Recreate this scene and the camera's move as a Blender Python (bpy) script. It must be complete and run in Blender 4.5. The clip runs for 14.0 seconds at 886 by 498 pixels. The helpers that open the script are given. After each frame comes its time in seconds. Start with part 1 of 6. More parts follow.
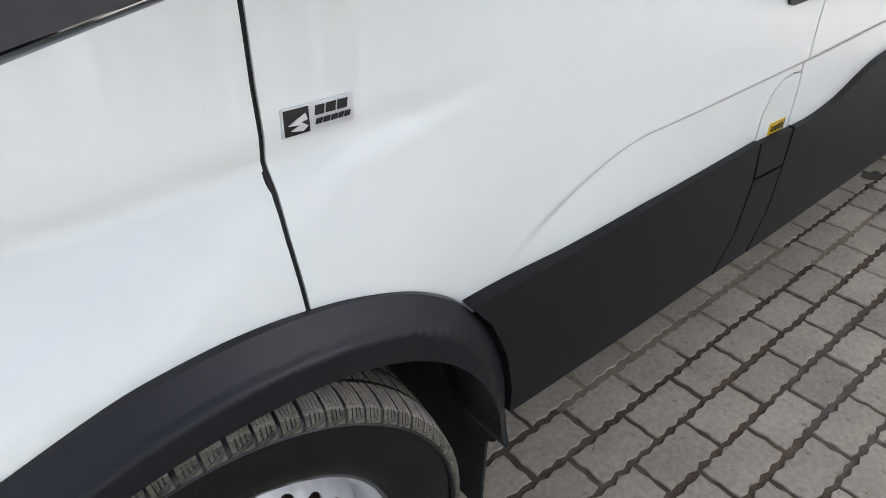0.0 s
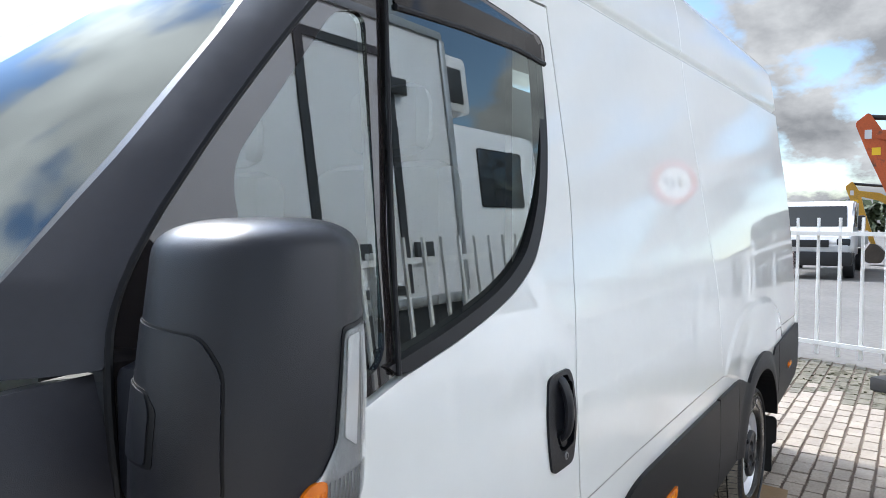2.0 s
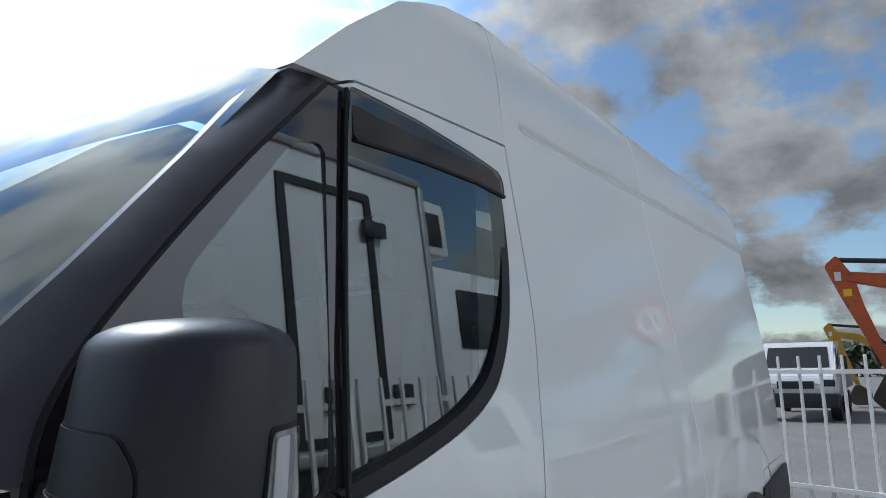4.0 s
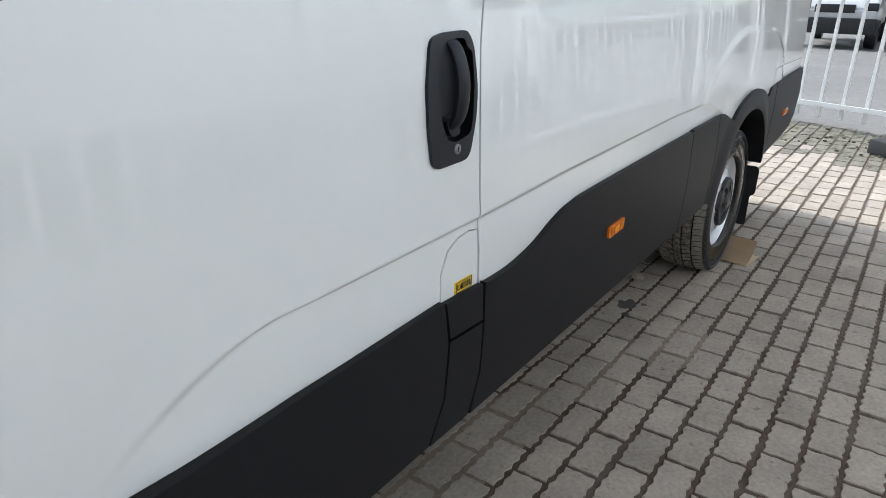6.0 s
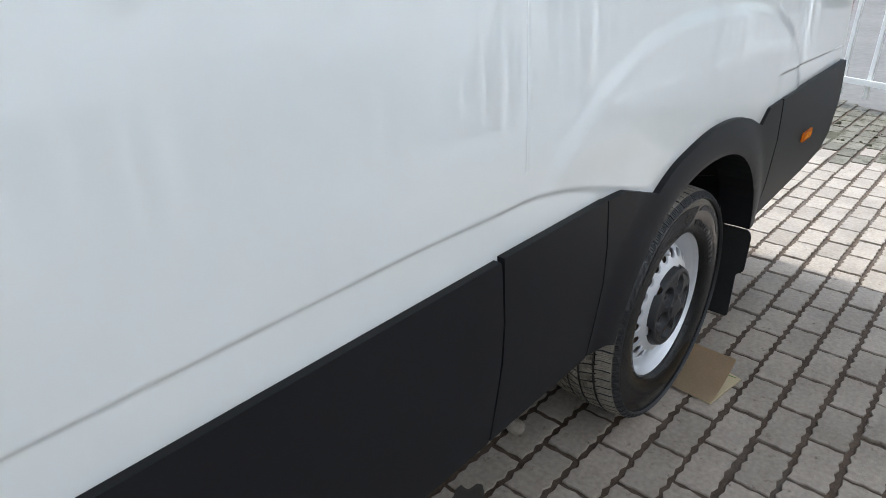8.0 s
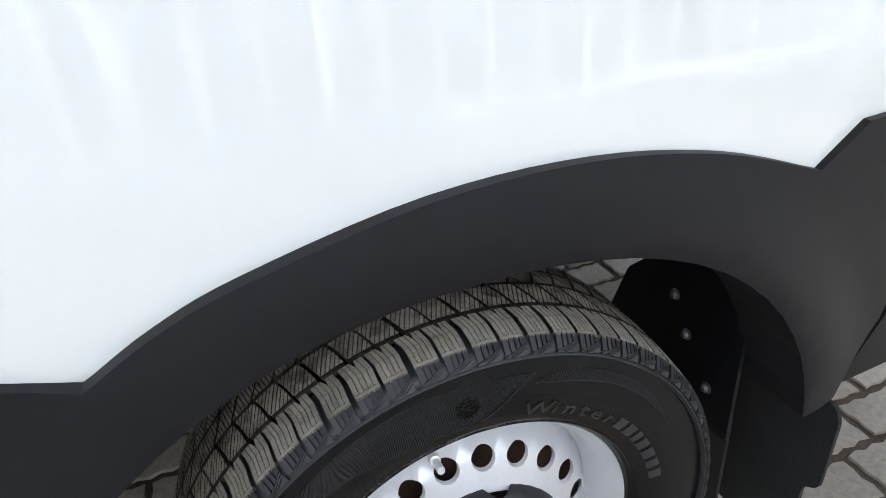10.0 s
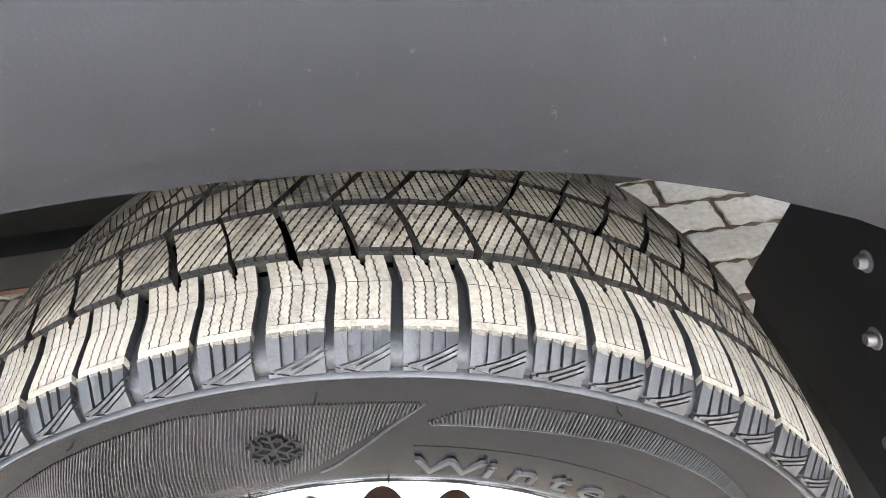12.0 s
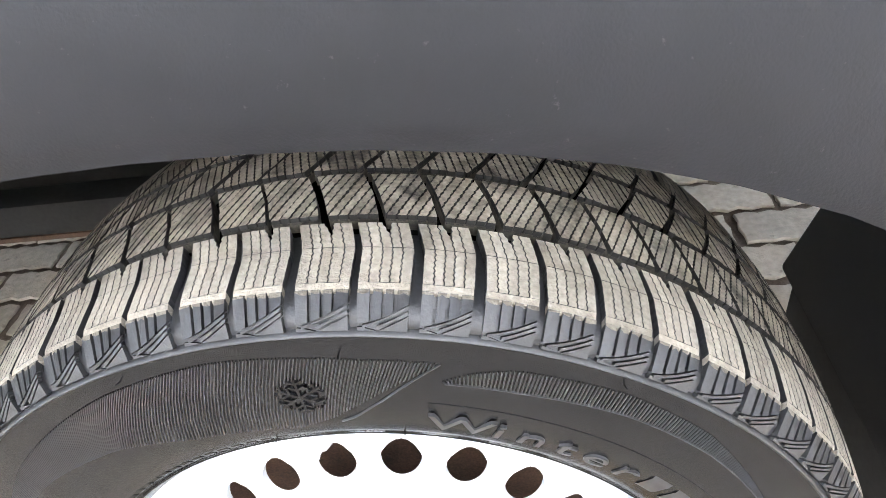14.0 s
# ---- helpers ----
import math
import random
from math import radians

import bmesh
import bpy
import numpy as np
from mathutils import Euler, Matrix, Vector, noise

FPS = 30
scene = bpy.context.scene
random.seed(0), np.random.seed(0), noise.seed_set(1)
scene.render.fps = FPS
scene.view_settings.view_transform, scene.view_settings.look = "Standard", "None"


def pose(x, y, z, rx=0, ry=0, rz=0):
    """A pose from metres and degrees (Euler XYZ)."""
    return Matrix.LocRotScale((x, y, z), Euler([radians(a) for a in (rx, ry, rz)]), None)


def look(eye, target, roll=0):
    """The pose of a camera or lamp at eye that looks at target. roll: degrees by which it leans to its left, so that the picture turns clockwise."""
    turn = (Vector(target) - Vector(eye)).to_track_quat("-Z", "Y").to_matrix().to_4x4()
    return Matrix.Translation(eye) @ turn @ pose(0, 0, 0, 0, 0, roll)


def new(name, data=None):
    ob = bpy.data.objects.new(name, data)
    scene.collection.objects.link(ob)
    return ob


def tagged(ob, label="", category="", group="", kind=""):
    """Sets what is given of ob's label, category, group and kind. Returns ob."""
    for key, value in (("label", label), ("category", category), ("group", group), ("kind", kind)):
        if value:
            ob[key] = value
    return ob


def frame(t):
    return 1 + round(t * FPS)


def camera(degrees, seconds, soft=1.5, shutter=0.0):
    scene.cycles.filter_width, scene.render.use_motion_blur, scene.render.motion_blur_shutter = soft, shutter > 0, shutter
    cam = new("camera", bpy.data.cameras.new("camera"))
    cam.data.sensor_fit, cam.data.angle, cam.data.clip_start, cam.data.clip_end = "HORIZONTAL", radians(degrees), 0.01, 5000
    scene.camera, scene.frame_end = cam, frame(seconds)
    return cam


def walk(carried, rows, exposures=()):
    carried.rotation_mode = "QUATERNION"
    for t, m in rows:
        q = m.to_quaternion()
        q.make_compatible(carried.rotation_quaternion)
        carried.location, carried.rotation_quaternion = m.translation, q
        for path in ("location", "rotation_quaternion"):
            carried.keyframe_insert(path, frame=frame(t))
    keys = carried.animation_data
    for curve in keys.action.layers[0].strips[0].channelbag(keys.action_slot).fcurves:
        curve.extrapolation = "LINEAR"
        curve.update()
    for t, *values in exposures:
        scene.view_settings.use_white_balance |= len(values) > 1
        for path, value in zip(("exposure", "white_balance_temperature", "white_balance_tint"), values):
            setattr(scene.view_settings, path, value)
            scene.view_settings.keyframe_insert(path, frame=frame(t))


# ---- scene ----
cam = camera(67.0, 14.0, soft=0.8)
PATH = [
    (0, (-0.113, -0.513, 1.282), (0.963, 0.749, 0.164), 0.6),
    (0.5, (-0.187, -0.567, 1.374), (1.212, 0.464, 0.384), 1.0),
    (1, (-0.243, -0.593, 1.457), (1.283, 0.488, 0.748), 1.0),
    (1.5, (-0.265, -0.629, 1.517), (1.332, 0.512, 1.132), 0.3),
    (2, (-0.257, -0.654, 1.563), (1.372, 0.503, 1.482), -0.1),
    (2.2, (-0.28, -0.697, 1.575), (1.35, 0.462, 1.614), -1.1),
    (4.3, (-0.205, -0.7, 1.473), (1.43, 0.396, 1.83), -0.7),
    (4.5, (-0.181, -0.685, 1.427), (1.467, 0.419, 1.68), -1.4),
    (5, (-0.163, -0.69, 1.357), (1.489, 0.428, 1.222), -0.4),
    (5.5, (-0.053, -0.648, 1.295), (1.555, 0.438, 0.809), 1.2),
    (6, (0.207, -0.646, 1.282), (1.728, 0.429, 0.553), 1.1),
    (6.5, (0.578, -0.614, 1.308), (2.031, 0.483, 0.48), 0.6),
    (7, (0.971, -0.606, 1.31), (2.415, 0.495, 0.472), 0.5),
    (7.5, (1.413, -0.598, 1.322), (2.839, 0.521, 0.477), 0.3),
    (8, (1.839, -0.574, 1.302), (3.199, 0.622, 0.454), 0.1),
    (8.2, (1.992, -0.6, 1.283), (3.307, 0.64, 0.428), 0.1),
    (8.5, (2.266, -0.61, 1.251), (3.534, 0.669, 0.382), -0.7),
    (9, (2.68, -0.608, 1.191), (3.766, 0.811, 0.292), -1.1),
    (9.2, (2.844, -0.603, 1.191), (3.834, 0.876, 0.277), -1.5),
    (11.3, (3.6032, -0.1815, 0.8741), (3.6534, 1.498, -0.2109), -9.28),
    (11.5, (3.6069, -0.181, 0.8749), (3.6094, 1.4768, -0.2439), -9.61),
    (12, (3.6197, -0.189, 0.8767), (3.5436, 1.433, -0.2909), -9.61),
    (12.5, (3.6265, -0.1927, 0.8776), (3.5039, 1.4093, -0.3134), -9.69),
    (13, (3.6257, -0.1876, 0.8752), (3.4592, 1.3949, -0.3364), -9.79),
    (13.5, (3.6299, -0.185, 0.8723), (3.425, 1.385, -0.3497), -10.03),
    (14, (3.6339, -0.2009, 0.8884), (3.4068, 1.3555, -0.3469), -9.87),
]
EXPOSURE = [(0, 1.41, 6620, 8), (1.0, 1.40, 6540, 8), (1.6, 1.40, 6300, 9), (2.2, 1.02, 6350, 8), (4.3, 0.08, 6100, 6), (5.0, 0.53, 6330, 8), (5.6, 0.83, 6490, 8), (6.2, 1.04, 6420, 6), (7.5, 0.98, 6330, 6),
            (8.5, 1.12, 6330, 7), (9.2, 1.53, 6420, 7), (10.2, 1.75, 6450, 8), (10.9, 2.80, 6650, 10), (11.3, 4.36, 6830, 10), (12.2, 4.22, 6830, 10), (12.7, 4.08, 6800, 10), (14.0, 3.92, 6800, 10)]
walk(cam, [(t, look(eye, target, roll)) for t, eye, target, roll in PATH], EXPOSURE)

# ---- light ----
SUN_EL, SUN_AZ = radians(44), radians(-14)      # light comes from +y, a little from +x
world = bpy.data.worlds.new("sky")
scene.world = world
world.use_nodes = True
wn, wl = world.node_tree.nodes, world.node_tree.links
wn.clear()
w_out = wn.new("ShaderNodeOutputWorld")
w_bg = wn.new("ShaderNodeBackground")
w_sky = wn.new("ShaderNodeTexSky")
w_sky.sky_type, w_sky.sun_disc = "NISHITA", False
w_sky.dust_density, w_sky.ozone_density = 0.3, 2.4
w_sky.sun_elevation, w_sky.sun_rotation = SUN_EL, -SUN_AZ
w_co = wn.new("ShaderNodeTexCoord")
w_sep = wn.new("ShaderNodeSeparateXYZ")
w_up = wn.new("ShaderNodeMath"); w_up.operation = "ADD"; w_up.inputs[1].default_value = 0.45
w_dx = wn.new("ShaderNodeMath"); w_dx.operation = "DIVIDE"
w_dy = wn.new("ShaderNodeMath"); w_dy.operation = "DIVIDE"
w_com = wn.new("ShaderNodeCombineXYZ")
w_n = wn.new("ShaderNodeTexNoise"); w_n.inputs["Scale"].default_value = 3.9; w_n.inputs["Detail"].default_value = 9; w_n.inputs["Roughness"].default_value = 0.54
w_n2 = wn.new("ShaderNodeTexNoise"); w_n2.inputs["Scale"].default_value = 4.4; w_n2.inputs["Detail"].default_value = 9; w_n2.inputs["Roughness"].default_value = 0.55
w_r = wn.new("ShaderNodeValToRGB")
w_r.color_ramp.elements[0].position, w_r.color_ramp.elements[1].position = 0.432, 0.520
w_r2 = wn.new("ShaderNodeValToRGB")
w_r2.color_ramp.elements[0].position, w_r2.color_ramp.elements[0].color = 0.36, (1.90, 1.96, 2.10, 1)
w_r2.color_ramp.elements[1].position, w_r2.color_ramp.elements[1].color = 0.62, (4.3, 4.37, 4.5, 1)
w_mix = wn.new("ShaderNodeMix"); w_mix.data_type = "RGBA"
wl.new(w_co.outputs["Generated"], w_sep.inputs[0])
wl.new(w_sep.outputs["Z"], w_up.inputs[0])
wl.new(w_sep.outputs["X"], w_dx.inputs[0]); wl.new(w_up.outputs[0], w_dx.inputs[1])
wl.new(w_sep.outputs["Y"], w_dy.inputs[0]); wl.new(w_up.outputs[0], w_dy.inputs[1])
wl.new(w_dx.outputs[0], w_com.inputs[0]); wl.new(w_dy.outputs[0], w_com.inputs[1])
wl.new(w_com.outputs[0], w_n.inputs["Vector"]); wl.new(w_com.outputs[0], w_n2.inputs["Vector"])
wl.new(w_n.outputs["Fac"], w_r.inputs[0]); wl.new(w_n2.outputs["Fac"], w_r2.inputs[0])
w_el = wn.new("ShaderNodeMapRange")
w_el.inputs["From Min"].default_value, w_el.inputs["From Max"].default_value = 0.05, 0.75
w_el.inputs["To Min"].default_value, w_el.inputs["To Max"].default_value = 0.66, 1.18
w_cl = wn.new("ShaderNodeVectorMath"); w_cl.operation = "SCALE"
wl.new(w_sep.outputs["Z"], w_el.inputs["Value"])
wl.new(w_r2.outputs["Color"], w_cl.inputs[0]); wl.new(w_el.outputs["Result"], w_cl.inputs["Scale"])
wl.new(w_r.outputs["Color"], w_mix.inputs["Factor"])
wl.new(w_sky.outputs[0], w_mix.inputs["A"]); wl.new(w_cl.outputs[0], w_mix.inputs["B"])
w_dot = wn.new("ShaderNodeVectorMath"); w_dot.operation = "DOT_PRODUCT"
w_dot.inputs[1].default_value = (-math.sin(SUN_AZ) * math.cos(SUN_EL), math.cos(SUN_AZ) * math.cos(SUN_EL), math.sin(SUN_EL))
w_pos = wn.new("ShaderNodeMath"); w_pos.operation = "MAXIMUM"; w_pos.inputs[1].default_value = 0.0
w_pow = wn.new("ShaderNodeMath"); w_pow.operation = "POWER"; w_pow.inputs[1].default_value = 12.0
w_amp = wn.new("ShaderNodeMath"); w_amp.operation = "MULTIPLY_ADD"; w_amp.inputs[1].default_value = 14.0; w_amp.inputs[2].default_value = 1.0
w_glow = wn.new("ShaderNodeVectorMath"); w_glow.operation = "SCALE"
wl.new(w_co.outputs["Generated"], w_dot.inputs[0])
wl.new(w_dot.outputs["Value"], w_pos.inputs[0]); wl.new(w_pos.outputs[0], w_pow.inputs[0]); wl.new(w_pow.outputs[0], w_amp.inputs[0])
wl.new(w_mix.outputs["Result"], w_glow.inputs[0]); wl.new(w_amp.outputs[0], w_glow.inputs["Scale"])
wl.new(w_glow.outputs[0], w_bg.inputs["Color"])
w_bg.inputs["Strength"].default_value = 0.1
wl.new(w_bg.outputs[0], w_out.inputs[0])

sun_data = bpy.data.lights.new("sun", "SUN")
sun_data.energy, sun_data.angle, sun_data.color = 1.75, radians(1.2), (1.0, 0.955, 0.88)
sun = new("sun", sun_data)
sun_dir = Vector((-math.sin(SUN_AZ) * math.cos(SUN_EL), math.cos(SUN_AZ) * math.cos(SUN_EL), math.sin(SUN_EL)))
sun.matrix_world = look(sun_dir * 30, (0, 0, 0))


# ---- materials ----
def material(name, base, rough=0.5, metal=0.0, vary=0.0, scale=8.0, bump=0.0, bump_scale=120.0, coat=0.0, stain=None, stain_at=(0.55, 0.7), stain_scale=3.0, rand=0.0, spec=None):
    """A surface with tone variation at two scales, optional stains and fine relief, in object coordinates."""
    m = bpy.data.materials.new(name)
    m.use_nodes = True
    nt, ln = m.node_tree.nodes, m.node_tree.links
    bs = nt["Principled BSDF"]
    bs.inputs["Base Color"].default_value = (*base, 1)
    bs.inputs["Roughness"].default_value, bs.inputs["Metallic"].default_value = rough, metal
    bs.inputs["Coat Weight"].default_value, bs.inputs["Coat Roughness"].default_value = coat, 0.03
    if spec is not None:
        bs.inputs["Specular IOR Level"].default_value = spec
    geo = nt.new("ShaderNodeNewGeometry")
    out = None
    if vary or stain or rand:
        a = nt.new("ShaderNodeTexNoise"); a.inputs["Scale"].default_value = scale; a.inputs["Detail"].default_value = 6
        b = nt.new("ShaderNodeTexNoise"); b.inputs["Scale"].default_value = scale * 14; b.inputs["Detail"].default_value = 4
        ln.new(geo.outputs["Position"], a.inputs["Vector"]); ln.new(geo.outputs["Position"], b.inputs["Vector"])
        s = nt.new("ShaderNodeMath"); s.operation = "ADD"
        ln.new(a.outputs["Fac"], s.inputs[0]); ln.new(b.outputs["Fac"], s.inputs[1])
        r = nt.new("ShaderNodeMapRange")
        r.inputs["From Min"].default_value, r.inputs["From Max"].default_value = 0.7, 1.3
        r.inputs["To Min"].default_value, r.inputs["To Max"].default_value = 1 - vary, 1 + vary
        ln.new(s.outputs[0], r.inputs["Value"])
        val = r.outputs["Result"]
        if rand:
            oi = nt.new("ShaderNodeObjectInfo")
            rr = nt.new("ShaderNodeMapRange")
            rr.inputs["To Min"].default_value, rr.inputs["To Max"].default_value = 1 - rand, 1 + rand
            ln.new(oi.outputs["Random"], rr.inputs["Value"])
            isl = nt.new("ShaderNodeMapRange")
            isl.inputs["To Min"].default_value, isl.inputs["To Max"].default_value = 1 - rand, 1 + rand
            ln.new(geo.outputs["Random Per Island"], isl.inputs["Value"])
            m1 = nt.new("ShaderNodeMath"); m1.operation = "MULTIPLY"
            ln.new(val, m1.inputs[0]); ln.new(rr.outputs["Result"], m1.inputs[1])
            m2 = nt.new("ShaderNodeMath"); m2.operation = "MULTIPLY"
            ln.new(m1.outputs[0], m2.inputs[0]); ln.new(isl.outputs["Result"], m2.inputs[1])
            val = m2.outputs[0]
        mul = nt.new("ShaderNodeVectorMath"); mul.operation = "SCALE"
        mul.inputs[0].default_value = base
        ln.new(val, mul.inputs["Scale"])
        out = mul.outputs[0]
        if stain:
            c = nt.new("ShaderNodeTexNoise"); c.inputs["Scale"].default_value = stain_scale; c.inputs["Detail"].default_value = 8; c.inputs["Roughness"].default_value = 0.65
            ln.new(geo.outputs["Position"], c.inputs["Vector"])
            cr = nt.new("ShaderNodeMapRange")
            cr.inputs["From Min"].default_value, cr.inputs["From Max"].default_value = stain_at
            ln.new(c.outputs["Fac"], cr.inputs["Value"])
            mx = nt.new("ShaderNodeMix"); mx.data_type = "RGBA"
            ln.new(cr.outputs["Result"], mx.inputs["Factor"]); ln.new(out, mx.inputs["A"])
            mx.inputs["B"].default_value = (*stain, 1)
            out = mx.outputs["Result"]
        ln.new(out, bs.inputs["Base Color"])
    if bump:
        n = nt.new("ShaderNodeTexNoise"); n.inputs["Scale"].default_value = bump_scale; n.inputs["Detail"].default_value = 3
        ln.new(geo.outputs["Position"], n.inputs["Vector"])
        bp = nt.new("ShaderNodeBump"); bp.inputs["Strength"].default_value = bump; bp.inputs["Distance"].default_value = 0.002
        ln.new(n.outputs["Fac"], bp.inputs["Height"]); ln.new(bp.outputs[0], bs.inputs["Normal"])
    return m


def glass(name, tint=(1, 1, 1), rough=0.0, clear=0.9, ior=1.75):
    """Thin glazing: a mirror-like skin over a tinted see-through sheet."""
    m = bpy.data.materials.new(name)
    m.use_nodes = True
    nt, ln = m.node_tree.nodes, m.node_tree.links
    nt.clear()
    o = nt.new("ShaderNodeOutputMaterial")
    g = nt.new("ShaderNodeBsdfGlossy"); g.inputs["Roughness"].default_value = rough
    g.inputs["Color"].default_value = (*[0.5 + 0.5 * c for c in tint], 1)
    t = nt.new("ShaderNodeBsdfTransparent"); t.inputs["Color"].default_value = (*[c * clear for c in tint], 1)
    f = nt.new("ShaderNodeFresnel"); f.inputs["IOR"].default_value = ior
    mx = nt.new("ShaderNodeMixShader")
    ln.new(f.outputs[0], mx.inputs[0]); ln.new(t.outputs[0], mx.inputs[1]); ln.new(g.outputs[0], mx.inputs[2])
    ln.new(mx.outputs[0], o.inputs[0])
    return m


PAINT = material("white_paint", (0.83, 0.845, 0.815), 0.25, coat=1.0, spec=0.10, vary=0.012, scale=1.2)
PAINT.node_tree.nodes["Principled BSDF"].inputs["Coat Roughness"].default_value = 0.006
PAINT.node_tree.nodes["Principled BSDF"].inputs["Coat IOR"].default_value = 1.56
CLAD = material("black_grained_plastic", (0.0138, 0.0140, 0.0156), 0.47, spec=0.16, vary=0.10, scale=3.0, bump=0.10, bump_scale=900, stain=(0.055, 0.054, 0.053), stain_at=(0.66, 0.78), stain_scale=240)
HANDLE_PL = material("handle_plastic", (0.008, 0.009, 0.013), 0.34, spec=0.36, vary=0.10, scale=5.0, bump=0.12, bump_scale=900)
CLAD_DARK = material("dark_plastic", (0.022, 0.021, 0.026), 0.36, spec=0.62, vary=0.10, scale=5.0, bump=0.15, bump_scale=900)
MIRROR_PL = material("grey_black_grained_plastic", (0.011, 0.012, 0.016), 0.33, spec=0.50, vary=0.06, scale=4.0, bump=0.2, bump_scale=1100)
# dark lining, also the shade colour of the seam sheet and underbody blocks
SHADOW_PL = material("wheel_house_felt_and_shade", (0.018, 0.018, 0.018), 0.85, vary=0.3, scale=12)
SEAL = material("rubber_seal", (0.008, 0.008, 0.009), 0.40, spec=0.25, vary=0.1)
RUBBER = material("tyre_rubber", (0.0070, 0.0072, 0.0078), 0.22, spec=0.30, vary=0.25, scale=10, bump=0.08, bump_scale=500)
GROOVE = material("tyre_groove_rubber", (0.016, 0.015, 0.014), 0.75, vary=0.4, scale=30)
DUST = material("dusty_tread_rubber", (0.335, 0.303, 0.25), 0.9, vary=0.28, scale=26, bump=0.6, bump_scale=900, stain=(0.16, 0.14, 0.115), stain_at=(0.54, 0.80), stain_scale=45, rand=0.10)
DUST_IN = material("lightly_dusty_rubber", (0.34, 0.30, 0.24), 0.85, vary=0.35, scale=30, bump=0.6, bump_scale=900, stain=(0.04, 0.036, 0.032), stain_at=(0.46, 0.7), stain_scale=50, rand=0.12)
DUST_WALL = material("groove_wall_dust", (0.085, 0.076, 0.062), 0.9, vary=0.4, scale=40, stain=(0.02, 0.018, 0.016), stain_at=(0.50, 0.66), stain_scale=60)
# weathered rubber, colour lifted for the sky sheen on flank, rib and groove floor
FLANK_RUBBER = material("weathered_sky_sheen_rubber", (0.027, 0.028, 0.030), 0.42, spec=0.5, vary=0.3, scale=30, bump=0.1, bump_scale=600)
# raised rubber, lightened in its colour for the sky glint on its ridges
HATCH = material("glinting_raised_rubber", (0.030, 0.030, 0.032), 0.30, spec=0.6, vary=0.25, scale=30)
# thin dust, darkened in its colour so the flanks look less lit
DUST_SHADED = material("thin_dust_shaded_rubber", (0.17, 0.152, 0.122), 0.85, vary=0.3, scale=30, bump=0.5, bump_scale=900, stain=(0.03, 0.028, 0.025), stain_at=(0.50, 0.72), stain_scale=60)
STEEL = material("silver_wheel_paint", (0.74, 0.75, 0.77), 0.34, metal=0.4, vary=0.04, scale=20, coat=0.4)
CAP = material("hub_cap_plastic", (0.018, 0.018, 0.020), 0.45, vary=0.1, bump=0.2, bump_scale=700)
RUST = material("brake_drum_rust", (0.10, 0.055, 0.035), 0.8, vary=0.5, scale=40)
BOLT = material("zinc_bolt", (0.26, 0.26, 0.265), 0.5, metal=0.8, vary=0.1)
CHROME = material("chrome", (0.8, 0.8, 0.82), 0.08, metal=1.0)
BADGE_W = material("badge_silver", (0.72, 0.72, 0.73), 0.25, metal=0.2, vary=0.02)
PRINT = material("green_print", (0.10, 0.20, 0.06), 0.6, vary=0.1)
INK = material("black_print", (0.012, 0.012, 0.013), 0.3)
YELLOW = material("yellow_sticker", (0.85, 0.55, 0.02), 0.4, vary=0.03)
AMBER = material("amber_lens", (0.78, 0.19, 0.005), 0.12, vary=0.12, scale=60, coat=0.6)
AMBER_HI = material("amber_reflector", (0.90, 0.34, 0.012), 0.2, vary=0.1, scale=80)
CARD = material("cardboard", (0.52, 0.39, 0.25), 0.8, vary=0.08, scale=12)
CARD_IN = material("cardboard_inside", (0.55, 0.45, 0.28), 0.8, vary=0.05, scale=12)
PAVER = material("concrete_paver", (0.365, 0.312, 0.256), 0.9, vary=0.22, scale=5, bump=0.9, bump_scale=260, stain=(0.13, 0.10, 0.075), stain_at=(0.60, 0.74), stain_scale=28, rand=0.10)
# moss together with the shadow of something unseen, both in the colour
PAVER_MOSS_SHADE = material("mossy_shaded_paver", (0.165, 0.15, 0.115), 0.92, vary=0.35, scale=5, bump=0.9, bump_scale=260, stain=(0.05, 0.048, 0.022), stain_at=(0.50, 0.66), stain_scale=9, rand=0.15)
JOINT = material("damp_joint_sand", (0.105, 0.074, 0.052), 0.95, vary=0.45, scale=16, bump=1.0, bump_scale=220, stain=(0.15, 0.13, 0.11), stain_at=(0.5, 0.75), stain_scale=2.0)
FENCE = material("white_fence_paint", (0.70, 0.70, 0.68), 0.45, vary=0.05, scale=6)
YARD = material("yard_paving", (0.17, 0.16, 0.148), 0.9, vary=0.18, scale=0.8, bump=0.5, bump_scale=40)
GLASS = glass("clear_glass", (0.70, 0.84, 0.79), 0.0, 0.85, 2.45)
SCREEN = glass("laminated_windscreen", (0.62, 0.74, 0.72), 0.0, 0.8, 3.8)
TAIL = material("red_lamp_lens", (0.45, 0.012, 0.01), 0.15, coat=0.5)
SAND = material("spilt_sand", (0.26, 0.205, 0.155), 0.95, vary=0.22, scale=5, bump=1.0, bump_scale=240, stain=(0.17, 0.14, 0.115), stain_at=(0.5, 0.72), stain_scale=4.5)
OIL = material("oil_stain", (0.075, 0.066, 0.056), 0.5, vary=0.3, scale=30)
MOSS = material("moss_and_dirt", (0.06, 0.055, 0.03), 0.95, vary=0.5, scale=20, bump=1.0, bump_scale=150)
SMOKE = glass("smoked_acrylic", (0.34, 0.30, 0.31), 0.02, 0.5)
LENS = glass("clear_lens", (1.0, 1.0, 1.0), 0.06, 0.9)
LAMP_BACK = material("lamp_reflector", (0.66, 0.68, 0.69), 0.18, metal=0.45, vary=0.15, scale=60)
LAMP_WHITE = material("white_lens_strip", (0.86, 0.87, 0.88), 0.2, vary=0.03, scale=40)
